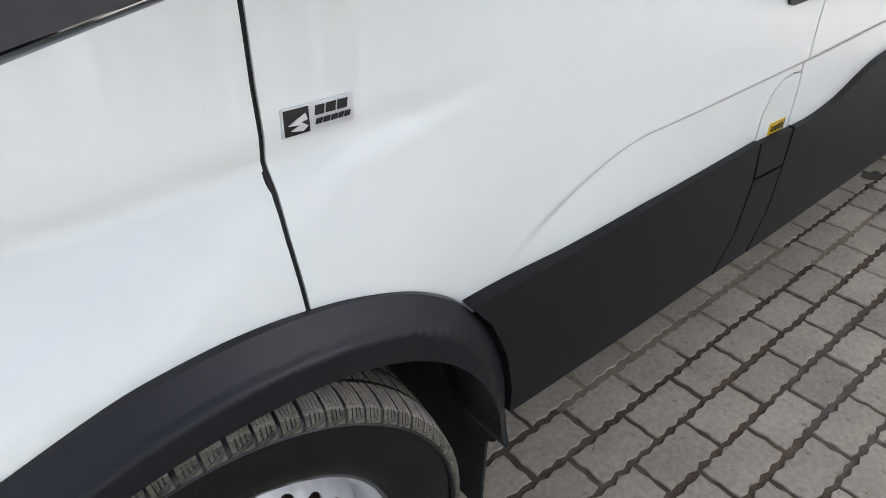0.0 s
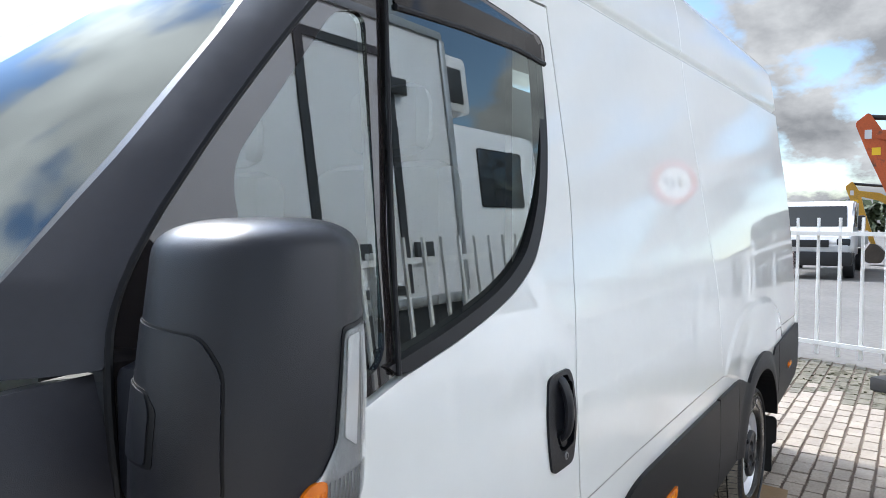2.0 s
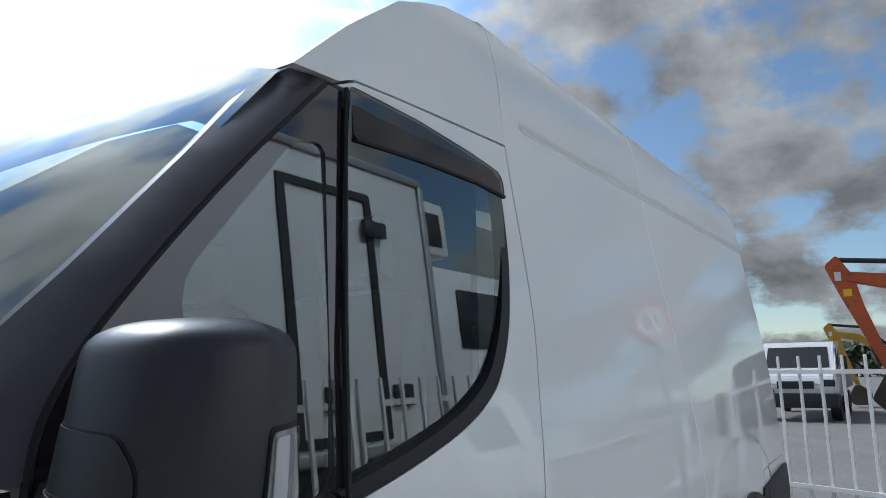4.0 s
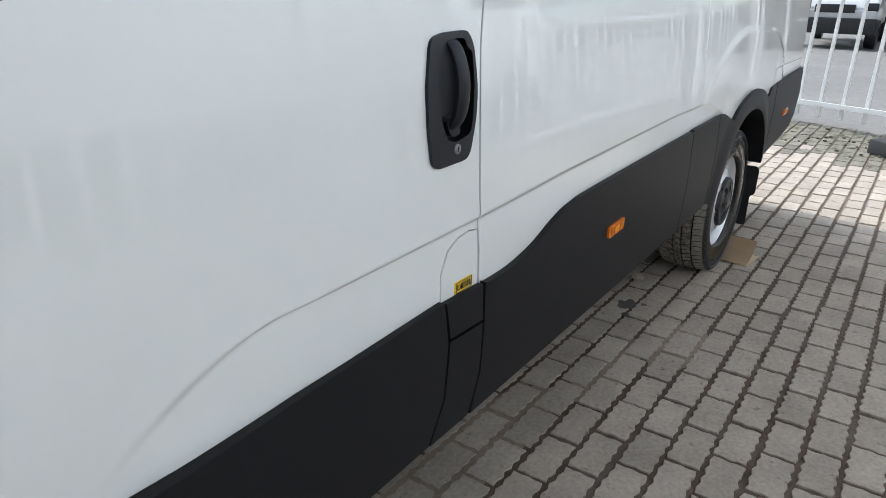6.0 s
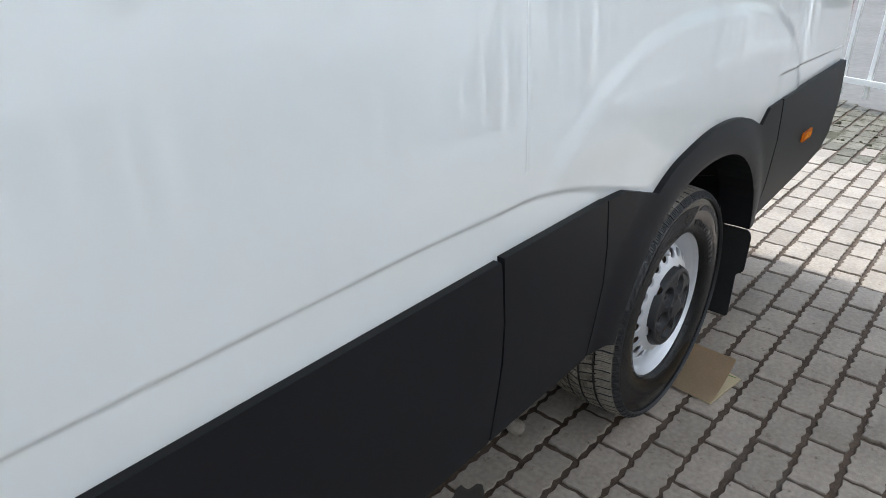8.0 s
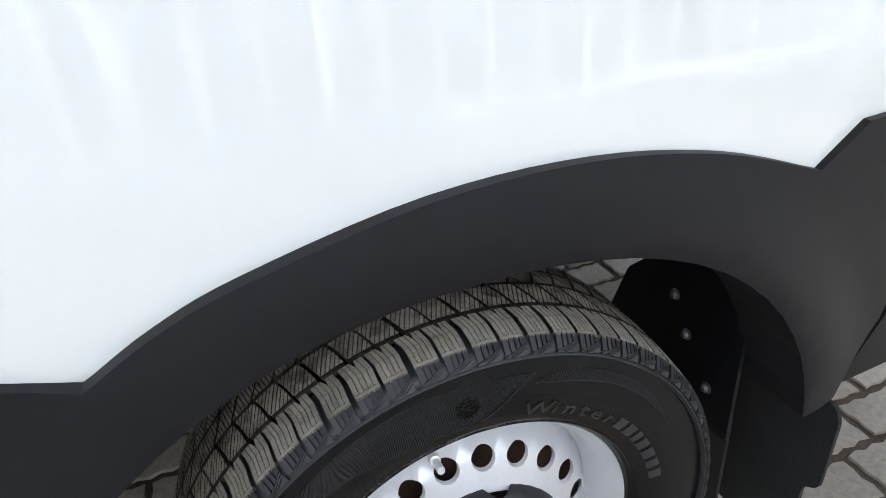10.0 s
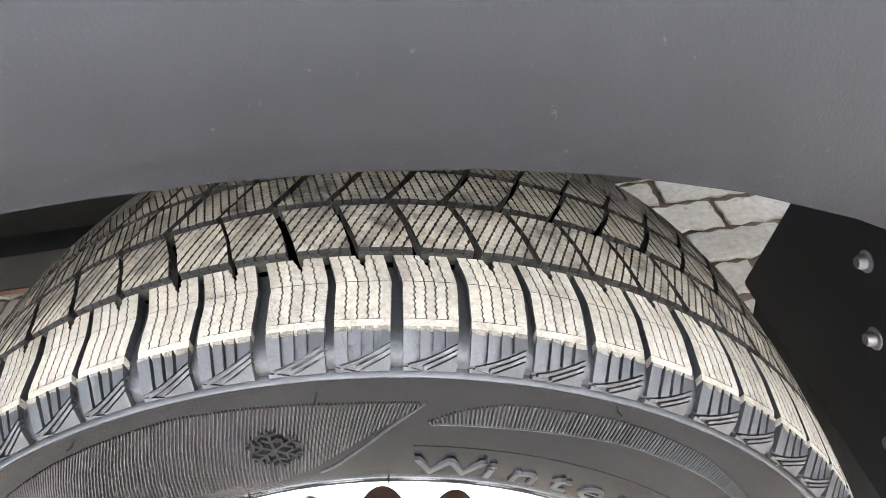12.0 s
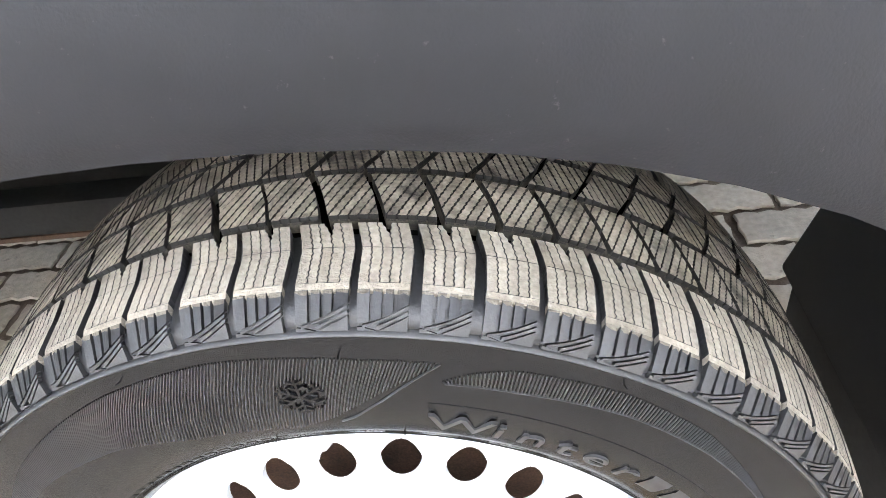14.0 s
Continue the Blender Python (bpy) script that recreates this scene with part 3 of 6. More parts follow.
out = [(2.983, 0.829), (3.06, 0.828), (3.205, 0.783)] + [(x, z - 0.004) for x, z in arch_r[1:-1]] + [(3.896, 0.802), (3.95, 0.844), (4.062, 0.849), (4.085, 0.716), (4.054, 0.569), (4.00, 0.468)] + arch_in + [(3.03, 0.472), (2.965, 0.470), (3.001, 0.64), (3.000, 0.73)]
sheet("rear_wheel_arch", out, flare_r, CLAD, van, "flared black rear wheel arch", depth=0.10, xs=span(2.9, 4.2, 0.025), zs=span(0.4, 0.9, 0.025), roll=0.004)
sheet("rear_cladding", [(4.072, 0.850), (4.72, 0.874), (4.805, 0.878), (4.845, 0.72), (4.80, 0.60), (4.71, 0.545), (4.52, 0.518), (4.012, 0.475), (4.062, 0.57), (4.094, 0.716)], clad, CLAD, van, "black rear corner cladding", depth=0.05, xs=XC, zs=ZC, roll=0.003)



arch_pts = [Vector(p) for p in arch_f]


def flare_f(x, z):
    """Sloping shoulder under the wing edge, a soft fold, then an upright face."""
    p = Vector((x, z))
    d = 9.0
    for a, b in zip(arch_pts, arch_pts[1:]):
        ab = b - a
        t = min(1.0, max(0.0, (p - a).dot(ab) / ab.length_squared))
        d = min(d, (p - a - ab * t).length)
    u = max(0.0, 1 - d / 0.048)
    return -0.018 + 0.036 * u * smooth(0.0, 0.35, u) + 0.004 * smooth(0.05, 0.10, d)


round_ = lambda a: (abs(math.sin(a)) ** 2.3 + abs(math.cos(a)) ** 2.3) ** (-1 / 2.3)
fin = [(0.06 + (0.385 if a > 0 else 0.43) * math.sin(a) * round_(a), 0.335 + 0.398 * math.cos(a) * round_(a)) for a in [radians(80 - 160 * i / 26) for i in range(27)]]
out = [(x, z - 0.003) for x, z in arch_f] + [(0.455, 0.375)] + fin + [(-0.50, 0.38)]
sheet("front_wheel_arch", out, flare_f, HANDLE_PL, van, "flared black front wheel arch", depth=0.09, xs=span(-0.6, 0.5, 0.016), zs=span(0.35, 0.85, 0.012), roll=0.004)

# wheel houses, floor pan and sill undersides
for cx, rr in ((0.0, 0.43), (3.51, 0.485)):
    bm = lathe([(rr, 0.075), (rr + 0.02, 0.12), (rr + 0.02, 0.19)], 40, a0=radians(-84), a1=radians(84))
    wh = part("wheel_house", bm, SHADOW_PL, van)
    wh.location = (cx, 0, 0.34)
    bm = lathe([(rr + 0.03, 0.17), (rr + 0.05, 0.62), (0.32, 0.62)], 30, a0=radians(-62), a1=radians(62))
    wh = part("wheel_tub", bm, SHADOW_PL, van)
    wh.location = (cx, 0, 0.34)
# last two boxes are unseen additions that block bright ground behind the rear wheel
for nm, b in (("front_undertray", (-0.8, -0.5, 0.10, 1.90, 0.35, 0.80)), ("floor_pan", (0.5, 2.70, 0.10, 1.90, 0.44, 0.66)), ("rear_floor_pan", (4.10, 4.68, 0.10, 1.90, 0.52, 0.80)), ("transmission_tunnel", (-0.8, 2.7, 0.62, 1.38, 0.70, 0.86)), ("rear_crossmember", (4.13, 4.27, 0.14, 1.85, 0.34, 0.82)), ("spare_wheel_tray", (2.7, 4.66, 0.70, 1.30, 0.30, 0.86))):
    part(nm, box_bm(*b, 0.03), SHADOW_PL, van)
part("leaf_spring", box_bm(2.3, 3.55, 0.57, 0.63, 0.362, 0.420, 0.01), SHADOW_PL, van)
part("spring_edge", box_bm(2.3, 3.55, 0.575, 0.625, 0.352, 0.361, 0.002), RUST, van)
part("brake_hose", tube([(2.5, 0.42, 0.30), (2.9, 0.40, 0.25), (3.4, 0.36, 0.22)], 0.012, 8), SHADOW_PL, van)
# axle and brake behind the wheels
for cx in (0.0, 3.52):
    bm = tube([(cx, 0.16, 0.30), (cx, 1.84, 0.30)], 0.055, 12)
    part("axle", bm, SHADOW_PL, van)

# far side, roof, nose and rear in plain white
def far_side(x, z):
    return 2.0 - side(x, z)


bm = bmesh.new()
xs_ = [1.44 + 0.2062 * i for i in range(17)]
ys_ = [0.0, 0.04, 0.1, 0.2, 0.35, 0.6, 0.85, 1.0]
grid = []
for x in xs_:
    zt = 2.58 + 0.024 * (x - 1.44)
    y0 = side(x, zt) 
    row = []
    half = [(y0 + (1.0 - y0) * s, zt + 0.085 * (1 - (1 - s) ** 2.6)) for s in ys_]
    pts = half + [(2.0 - y, z) for y, z in reversed(half[:-1])]
    grid.append([bm.verts.new((x, y, z)) for y, z in pts])
for a, b in zip(grid, grid[1:]):
    for i in range(len(a) - 1):
        bm.faces.new((a[i], b[i], b[i + 1], a[i + 1]))
bmesh.ops.recalc_face_normals(bm, faces=bm.faces[:])
roof = part("roof", bm, PAINT, van, "white ribbed steel roof")
if roof.data.polygons[20].normal.z < 0:
    roof.data.flip_normals()
# cab roof: from the windscreen top up to the high roof
WT = lambda s: (0.605 - 0.115 * (1 - (2 * s - 1) ** 2), 0.255 + 1.49 * s, 2.095 + 0.095 * (1 - (2 * s - 1) ** 2))
WB = lambda s: (-0.085 - 0.36 * (1 - (2 * s - 1) ** 2), 0.235 + 1.53 * s, 1.29 + 0.03 * (1 - (2 * s - 1) ** 2))
bm = bmesh.new()
N = 24
rows = []
for j in range(9):
    v = j / 8
    row = []
    for i in range(N + 1):
        s = i / N
        a = Vector(WT(s))
        y0 = side(1.44, 2.58)
        ss = s
        e = 1 - abs(2 * s - 1)
        b = Vector((1.44, y0 + (2 - 2 * y0) * s, 2.58 + 0.085 * (1 - (1 - min(1, e)) ** 2.6)))
        c = a.lerp(b, v)
        c.z += 0.10 * math.sin(math.pi * v) * (0.25 + 0.75 * min(1, e * 3))
        row.append(bm.verts.new(c))
    rows.append(row)
for a, b in zip(rows, rows[1:]):
    for i in range(N):
        bm.faces.new((a[i], b[i], b[i + 1], a[i + 1]))
part("cab_roof", bm, PAINT, van, "white raised cab roof front")
bm = bmesh.new()
rows = []
for j in range(13):
    v = j / 12
    row = []
    for i in range(N + 1):
        s = -0.008 + 1.016 * i / N
        a, b = Vector(WB(s)), Vector(WT(s))
        c = a.lerp(b, v) + Vector((-0.035, 0, 0.03)) * math.sin(math.pi * v) * (1 - (2 * s - 1) ** 2)
        row.append(bm.verts.new(c))
    rows.append(row)
for a, b in zip(rows, rows[1:]):
    for i in range(N):
        bm.faces.new((a[i], b[i], b[i + 1], a[i + 1]))
wind = part("windscreen", bm, SCREEN, van, "raked windscreen reflecting clouds")
wind.visible_shadow = False
# bonnet and nose
bm = bmesh.new()
rows = []
for j in range(9):
    v = j / 8
    row = []
    for i in range(N + 1):
        s = i / N
        a = Vector(WB(s))
        b = Vector((-0.90 - 0.12 * (1 - (2 * s - 1) ** 2), 0.28 + 1.44 * s, 0.95))
        c = a.lerp(b, v)
        c.z += 0.10 * math.sin(math.pi * v)
        row.append(bm.verts.new(c))
    rows.append(row)
for zz, xx in ((0.80, -0.95), (0.55, -0.98), (0.42, -0.93)):
    rows.append([bm.verts.new((xx - 0.12 * (1 - (2 * i / N - 1) ** 2), 0.26 + 1.48 * i / N, zz)) for i in range(N + 1)])
for a, b in zip(rows, rows[1:]):
    for i in range(N):
        bm.faces.new((a[i], b[i], b[i + 1], a[i + 1]))
part("bonnet", bm, PAINT, van, "white sloping bonnet and nose")
# far flank and rear end close the body
bm = bmesh.new()
fx = [-0.88 + 0.2825 * i for i in range(21)]
fz = [0.28, 0.60, 0.85, 1.1, 1.4, 1.7, 2.0, 2.3, 2.55]
g = []
for x in fx:
    top = 2.55 if x > 1.3 else (0.95 + (x + 0.9) * 0.55 if x < -0.3 else 1.28 + (x + 0.3) * 0.80)
    g.append([bm.verts.new((x, far_side(x, 0.28 + (z - 0.28) / 2.27 * (top - 0.28)), 0.28 + (z - 0.28) / 2.27 * (top - 0.28))) for z in fz])
for a, b in zip(g, g[1:]):
    for i in range(len(a) - 1):
        bm.faces.new((a[i], b[i], b[i + 1], a[i + 1]))
part("far_flank", bm, PAINT, van)
bm = bmesh.new()
rz_ = [0.50, 0.9, 1.4, 1.9, 2.3, 2.55, 2.62]
g = []
for z in rz_:
    y0 = side(4.75, z) + 0.004
    xe = 4.782 - 0.032 * max(0.0, z - 0.9)
    half = [(xe, y0), (xe + 0.055, y0 + 0.022), (xe + 0.12, y0 + 0.08), (xe + 0.155, y0 + 0.18), (xe + 0.17, 0.60)]
    g.append([bm.verts.new((x, y, z)) for x, y in half + [(x, 2.0 - y) for x, y in reversed(half)]])
for a, b in zip(g, g[1:]):
    for i in range(9):
        bm.faces.new((a[i], a[i + 1], b[i + 1], b[i]))
part("rear_doors", bm, PAINT, van, "white rear doors")
yl = side(4.99, 1.1)
part("tail_lamp", box_bm(4.80, 4.945, yl + 0.024, yl + 0.13, 0.96, 1.36, 0.02), TAIL, van, "red tail lamp")


# black front trim: wing top panel and pillar cover
sheet("wing_trim", [(0.142, 1.159), (0.142, 1.25), (0.146, 1.383), (0.04, 1.373), (-0.06, 1.355), (-0.14, 1.29), (-0.62, 1.08), (-0.80, 0.93), (-0.50, 0.992), (-0.20, 1.072), (0.03, 1.129), (0.10, 1.147)], lambda x, z: side(x, z) + 0.002 + 0.9 * max(0, z - 1.22 + 0.25 * min(0, x)) ** 2, CLAD_DARK, van, "matt black upper wing trim", xs=span(-0.8, 0.2, 0.04), zs=span(0.9, 1.4, 0.03), roll=0.003)


def pillar_y(x, z):
    # rounds inwards ahead of the door seam
    zs_ = [p[1] for p in reversed(PILLAR)]
    xs2 = [p[0] for p in reversed(PILLAR)]
    d = max(0.0, float(np.interp(z, zs_, xs2)) - x)
    return side(x, z) + 0.002 + 0.12 * math.tanh(8 * d * d / 0.12)


cover = [(x - 0.004, z + 0.002) for x, z in pillar_line if z > 1.385] + [(0.146, 1.390), (0.04, 1.380), (-0.06, 1.362), (-0.11, 1.29), (0.075, 1.480), (0.310, 1.755), (0.450, 1.918), (0.59, 2.080), (0.64, 2.105)]
sheet("pillar_cover", cover, pillar_y, CLAD_DARK, van, "matt black windscreen pillar cover", xs=span(-0.3, 0.7, 0.03), zs=span(1.2, 2.1, 0.03), roll=0.003)

# glasshouse of the door
GI = lambda x, z: side(x, z) + 0.022 - 0.034 * (z - 1.30) / 0.75
pane = [(0.620, 1.318)] + [(x, z + 0.012) for x, z in glass_low[2:-1]] + [(1.343, 2.025), (1.328, 2.05), (0.99, 2.084), (0.752, 2.084), (0.735, 2.0)]
PANE_CURVE = lambda x, z: 0.028 * (z - 1.3) + 0.012 * (z - 1.3) ** 2
g_ob = sheet("door_window", pane, GI, GLASS, van, "closed door window reflecting a white lorry", depth=0.004, xs=span(0.6, 1.4, 0.08), zs=span(1.3, 2.1, 0.08), curve=PANE_CURVE)
g_ob.visible_shadow = False
seal_in = [(x - 0.022, z + 0.018) for x, z in glass_low]
seal = [(0.598, 1.311)] + [(x + 0.010, z - 0.002) for x, z in glass_low[1:]] + list(reversed(seal_in))
sheet("window_seal", seal, lambda x, z: side(x, z) - 0.002, SEAL, van, "black rubber window seal", depth=0.02, xs=span(0.6, 1.4, 0.05), zs=span(1.25, 2.1, 0.05), roll=0.003)
# smoked wind deflector over the quarter and along the top
quarter = [(x + 0.004, z) for x, z in pillar_line if z > 1.16] + [(0.158, 1.162), (0.38, 1.232), (0.597, 1.306), (0.656, 1.60), (0.708, 1.9), (0.746, 2.084)]
tri = rounded([(0.679, 1.950), (0.585, 1.327), (0.360, 1.260), (0.352, 1.645), (0.474, 1.788), (0.60, 1.935)], 0.05)
sheet("quarter_trim", quarter, lambda x, z: side(x, z) + 0.006, FRIT, van, "black printed glass edge of the quarter window", depth=0.02, xs=span(0.15, 0.75, 0.05), zs=span(1.15, 2.1, 0.05), roll=0.002, holes=[tri], curve=PANE_CURVE)
tq = sheet("quarter_window", [(x, z) for x, z in tri], lambda x, z: side(x, z) + 0.012, GLASS, van, depth=0.003, curve=PANE_CURVE)
tq.visible_shadow = False
visor = [(0.756, 2.098), (0.993, 2.094), (1.22, 2.076), (1.362, 2.055), (1.378, 2.030), (1.372, 1.985), (1.22, 1.996), (0.99, 1.992), (0.745, 1.978)]
sheet("wind_deflector", rounded(visor, 0.01, 2), lambda x, z: side(x, z) - 0.012, SMOKE, van, "smoked acrylic wind deflector", depth=0.004, xs=span(0.7, 1.4, 0.08))
part("deflector_edge", tube([(x, side(x, z) - 0.010, z) for x, z in ((0.748, 1.974), (0.99, 1.988), (1.22, 1.992), (1.368, 1.982))], 0.007, 8), SEAL, van)
part("window_bar", tube([(0.600, side(0.600, 1.307) - 0.003, 1.307), (0.658, side(0.658, 1.6) - 0.003, 1.60), (0.716, side(0.716, 1.9) - 0.003, 1.90), (0.752, side(0.752, 2.09) - 0.003, 2.092)], 0.005, 8), SEAL, van)

# black rubber seals in the door gaps
fs = spline([(0.700, 2.085)] + PILLAR[1:-1] + FSEAM, 5)
part("door_seal", tube([(x - 0.002, side(x, z) + 0.007, z) for x, z in fs], 0.0062, 8), SEAL, van)
sheet("seam_strip", [(0.1468, 1.170), (0.1498, 1.172), (0.1515, 1.207), (0.1488, 1.207)], lambda x, z: side(x, z) - 0.003, BADGE_W, van, "bright strip end in the door gap", depth=0.004)
part("door_seal", tube([(x, side(x, z) + 0.009, z) for x, z in rear_seam], 0.005, 6), SEAL, van)

# cabin
bm = box_bm(-0.2, 1.46, 0.16, 1.84, 0.90, 0.95)
box_bm(1.46, 1.50, 0.34, 1.66, 0.9, 2.44, bm=bm)
box_bm(-0.28, 0.18, 0.24, 1.76, 1.10, 1.28, 0.06, bm=bm)
part("cabin_lining", bm, CABIN, van)
for sy in (0.52, 1.20):
    bm = box_bm(0.62, 1.12, sy - 0.24, sy + 0.24, 1.02, 1.16, 0.05)
    box_bm(1.06, 1.20, sy - 0.23, sy + 0.23, 1.12, 1.72, 0.06, bm=bm)
    box_bm(1.10, 1.20, sy - 0.13, sy + 0.13, 1.74, 1.93, 0.05, bm=bm)
    part("seat", bm, CABIN, van, "dark grey cloth cab seat")


# ---- wheels ----
TY, HW = 0.137, 0.098                 # middle of the tread and its half width
PITCHES = 69
P_ = math.tau / PITCHES


def crown(y):
    return 0.349 - 0.008 * ((y - TY) / HW) ** 2


def polar(r, y, a):
    return (r * math.sin(a), y, r * math.cos(a))


def loft(bm, left, right, top, low, mats):
    """A solid strip between two edges of (angle, y); top, low: radii as functions of y."""
    ring = left + right[::-1]
    t = [bm.verts.new(polar(top(y), y, a)) for a, y in ring]
    b = [bm.verts.new(polar(low(y), y, a)) for a, y in ring]
    n = len(left)
    for i in range(n - 1):
        bm.faces.new((t[i], t[i + 1], t[2 * n - 2 - i], t[2 * n - 1 - i])).material_index = mats[0]
    for i in range(2 * n):
        bm.faces.new((t[i - 1], t[i], b[i], b[i - 1])).material_index = mats[1]


FLANK = ((0.3400, 0.0360), (0.3255, 0.0225))      # outer shoulder edge and the foot of the flank


def flank_at(a, w, out=0.0):
    """A point on the shoulder's flank, w from its top edge down, raised by out."""
    (r0, y0), (r1, y1) = FLANK
    bow = 0.0022 * math.sin(math.pi * w)
    return polar(r0 + (r1 - r0) * w + 0.6 * (bow + out), y0 + (y1 - y0) * w - 0.8 * (bow + out), a)


def proud(bm, outline, out, mat, deep=0.003):
    """A raised piece of the flank, from an outline of (angle, w)."""
    q = [bm.verts.new(flank_at(a, w, out)) for a, w in outline]
    i = [bm.verts.new(flank_at(a, w, out - deep)) for a, w in outline]
    bm.faces.new(q).material_index = mat
    for k in range(len(q)):
        bm.faces.new((q[k - 1], q[k], i[k], i[k - 1])).material_index = 1


def shoulder_block(seed):
    """Outer tread block: bent, wavily siped, notched at its inner edge, with a slotted and ribbed flank."""
    rn = random.Random(seed)
    bm = bmesh.new()
    y0, y1 = 0.0362, 0.0812
    W = P_ * rn.uniform(0.80, 0.86)
    lean = 0.0135

    def at(u, v):
        return W * u - lean * max(0.0, (v - 0.56) / 0.44) ** 1.15 + 0.0035 * (u - 0.5) * v, y0 + (y1 - y0) * v

    top = lambda y: crown(y) - 0.0016 * max(0.0, 1 - (y - y0) / 0.0045) ** 2
    low = lambda y: crown(y) - 0.0055
    cuts = [0.0] + [0.20 * k + rn.uniform(-0.012, 0.012) for k in range(1, 5)] + [1.0]
    g = 0.012
    notch = 3

    def edge(k, v0, v1, n, sign, shift):
        e = []
        for i in range(n):
            v = v0 + (v1 - v0) * i / (n - 1)
            u = cuts[k]
            if 0 < k < 5:
                u += shift + (0.018 if i % 2 else -0.018) * rn.uniform(0.6, 1.2) * (0 < i < n - 1) + sign * g
                if k == notch and v > 0.80:
                    u += sign * 0.085 * (v - 0.80) / 0.20
            else:
                u += rn.uniform(-0.006, 0.006) * (0 < i < n - 1)
            e.append(at(u, v))
        return e

    for v0, v1, n, shift in ((0.085, 0.592, 14, 0.0), (0.599, 1.0, 10, -0.012)):
        for k in range(5):
            rn.seed(seed * 50 + k + int(v0 * 10))
            left = edge(k, v0, v1, n, 1, shift)
            rn.seed(seed * 50 + k + 1 + int(v0 * 10))
            right = edge(k + 1, v0, v1, n, -1, shift)
            loft(bm, left, right, top, low, (0, 1))
    # solid outer lip and the body under the cuts
    loft(bm, [at(0, v) for v in (0.0, 0.04, 0.083)], [at(1, v) for v in (0.0, 0.04, 0.083)], top, low, (0, 0))
    for a, b in ((0.0, 0.595), (0.595, 0.80)):
        loft(bm, [at(0.004, a), at(0.004, (a + b) / 2), at(0.004, b)], [at(0.996, a), at(0.996, (a + b) / 2), at(0.996, b)], lambda y: crown(y) - 0.0045, lambda y: crown(y) - 0.0105, (1, 1))
    for ua, ub in ((0.004, 0.49), (0.71, 0.996)):
        loft(bm, [at(ua, 0.80), at(ua, 0.9), at(ua, 0.998)], [at(ub, 0.80), at(ub, 0.9), at(ub, 0.998)], lambda y: crown(y) - 0.0045, lambda y: crown(y) - 0.0105, (1, 1))
    # flank: four fingers between three slots, two sweeping ribs below them
    sweep = lambda u: 0.86 - 0.52 * u ** 1.5
    proud(bm, [(W * u, w) for u, w in ((0, 0.0), (1, 0.0), (1, 1.0), (0, 1.0))], -0.0022, 1)
    sl = (0.0, 0.235, 0.305, 0.475, 0.545, 0.70, 0.77, 1.0)
    for k in range(4):
        a, b = sl[2 * k], sl[2 * k + 1]
        d = [0.07 + rn.uniform(-0.03, 0.06) for _ in range(3)]
        m = (a + b) / 2
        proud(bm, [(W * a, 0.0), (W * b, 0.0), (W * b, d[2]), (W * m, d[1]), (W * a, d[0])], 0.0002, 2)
        proud(bm, [(W * a, d[0]), (W * m, d[1]), (W * b, d[2]), (W * b, sweep(b) - 0.03), (W * m, sweep(m) - 0.03), (W * a, sweep(a) - 0.03)], 0.0, 1)
    for lo, hi, u0, u1 in ((0.02, 0.10, 0.10, 1.0), (0.15, 0.23, 0.38, 1.0)):
        us = [u0 + (u1 - u0) * i / 5 for i in range(6)]
        proud(bm, [(W * u, min(0.97, sweep(u) + lo)) for u in us] + [(W * u, min(0.99, sweep(u) + hi)) for u in reversed(us)], 0.0, 1)
    proud(bm, [(W * u, min(0.985, sweep(u) + 0.28)) for u in (0.45, 0.6, 0.8, 1.0)] + [(W, 1.0), (W * 0.45, 1.0)], 0.0, 1)
    proud(bm, [(0, 0.90), (W * 0.10, 0.92), (W * 0.36, 1.0), (0, 1.0)], 0.0, 1)
    bmesh.ops.recalc_face_normals(bm, faces=bm.faces[:])
    return mesh_of(bm, (DUST, FLANK_RUBBER, DUST_SHADED))


def mesh_of(bm, mats):
    me = bpy.data.meshes.new("tread_block")
    bm.to_mesh(me)
    bm.free()
    for m in mats:
        me.materials.append(m)
    return me


def clip(poly, c, lean, keep):
    """Keeps the part of a convex polygon of (angle, y) on one side of a slanting line."""
    out = []
    for p, q in zip(poly, poly[1:] + poly[:1]):
        dp, dq = (p[0] - lean * p[1] - c) * keep, (q[0] - lean * q[1] - c) * keep
        if dp >= 0:
            out.append(p)
        if dp * dq < 0:
            t = dp / (dp - dq)
            out.append((p[0] + (q[0] - p[0]) * t, p[1] + (q[1] - p[1]) * t))
    return out


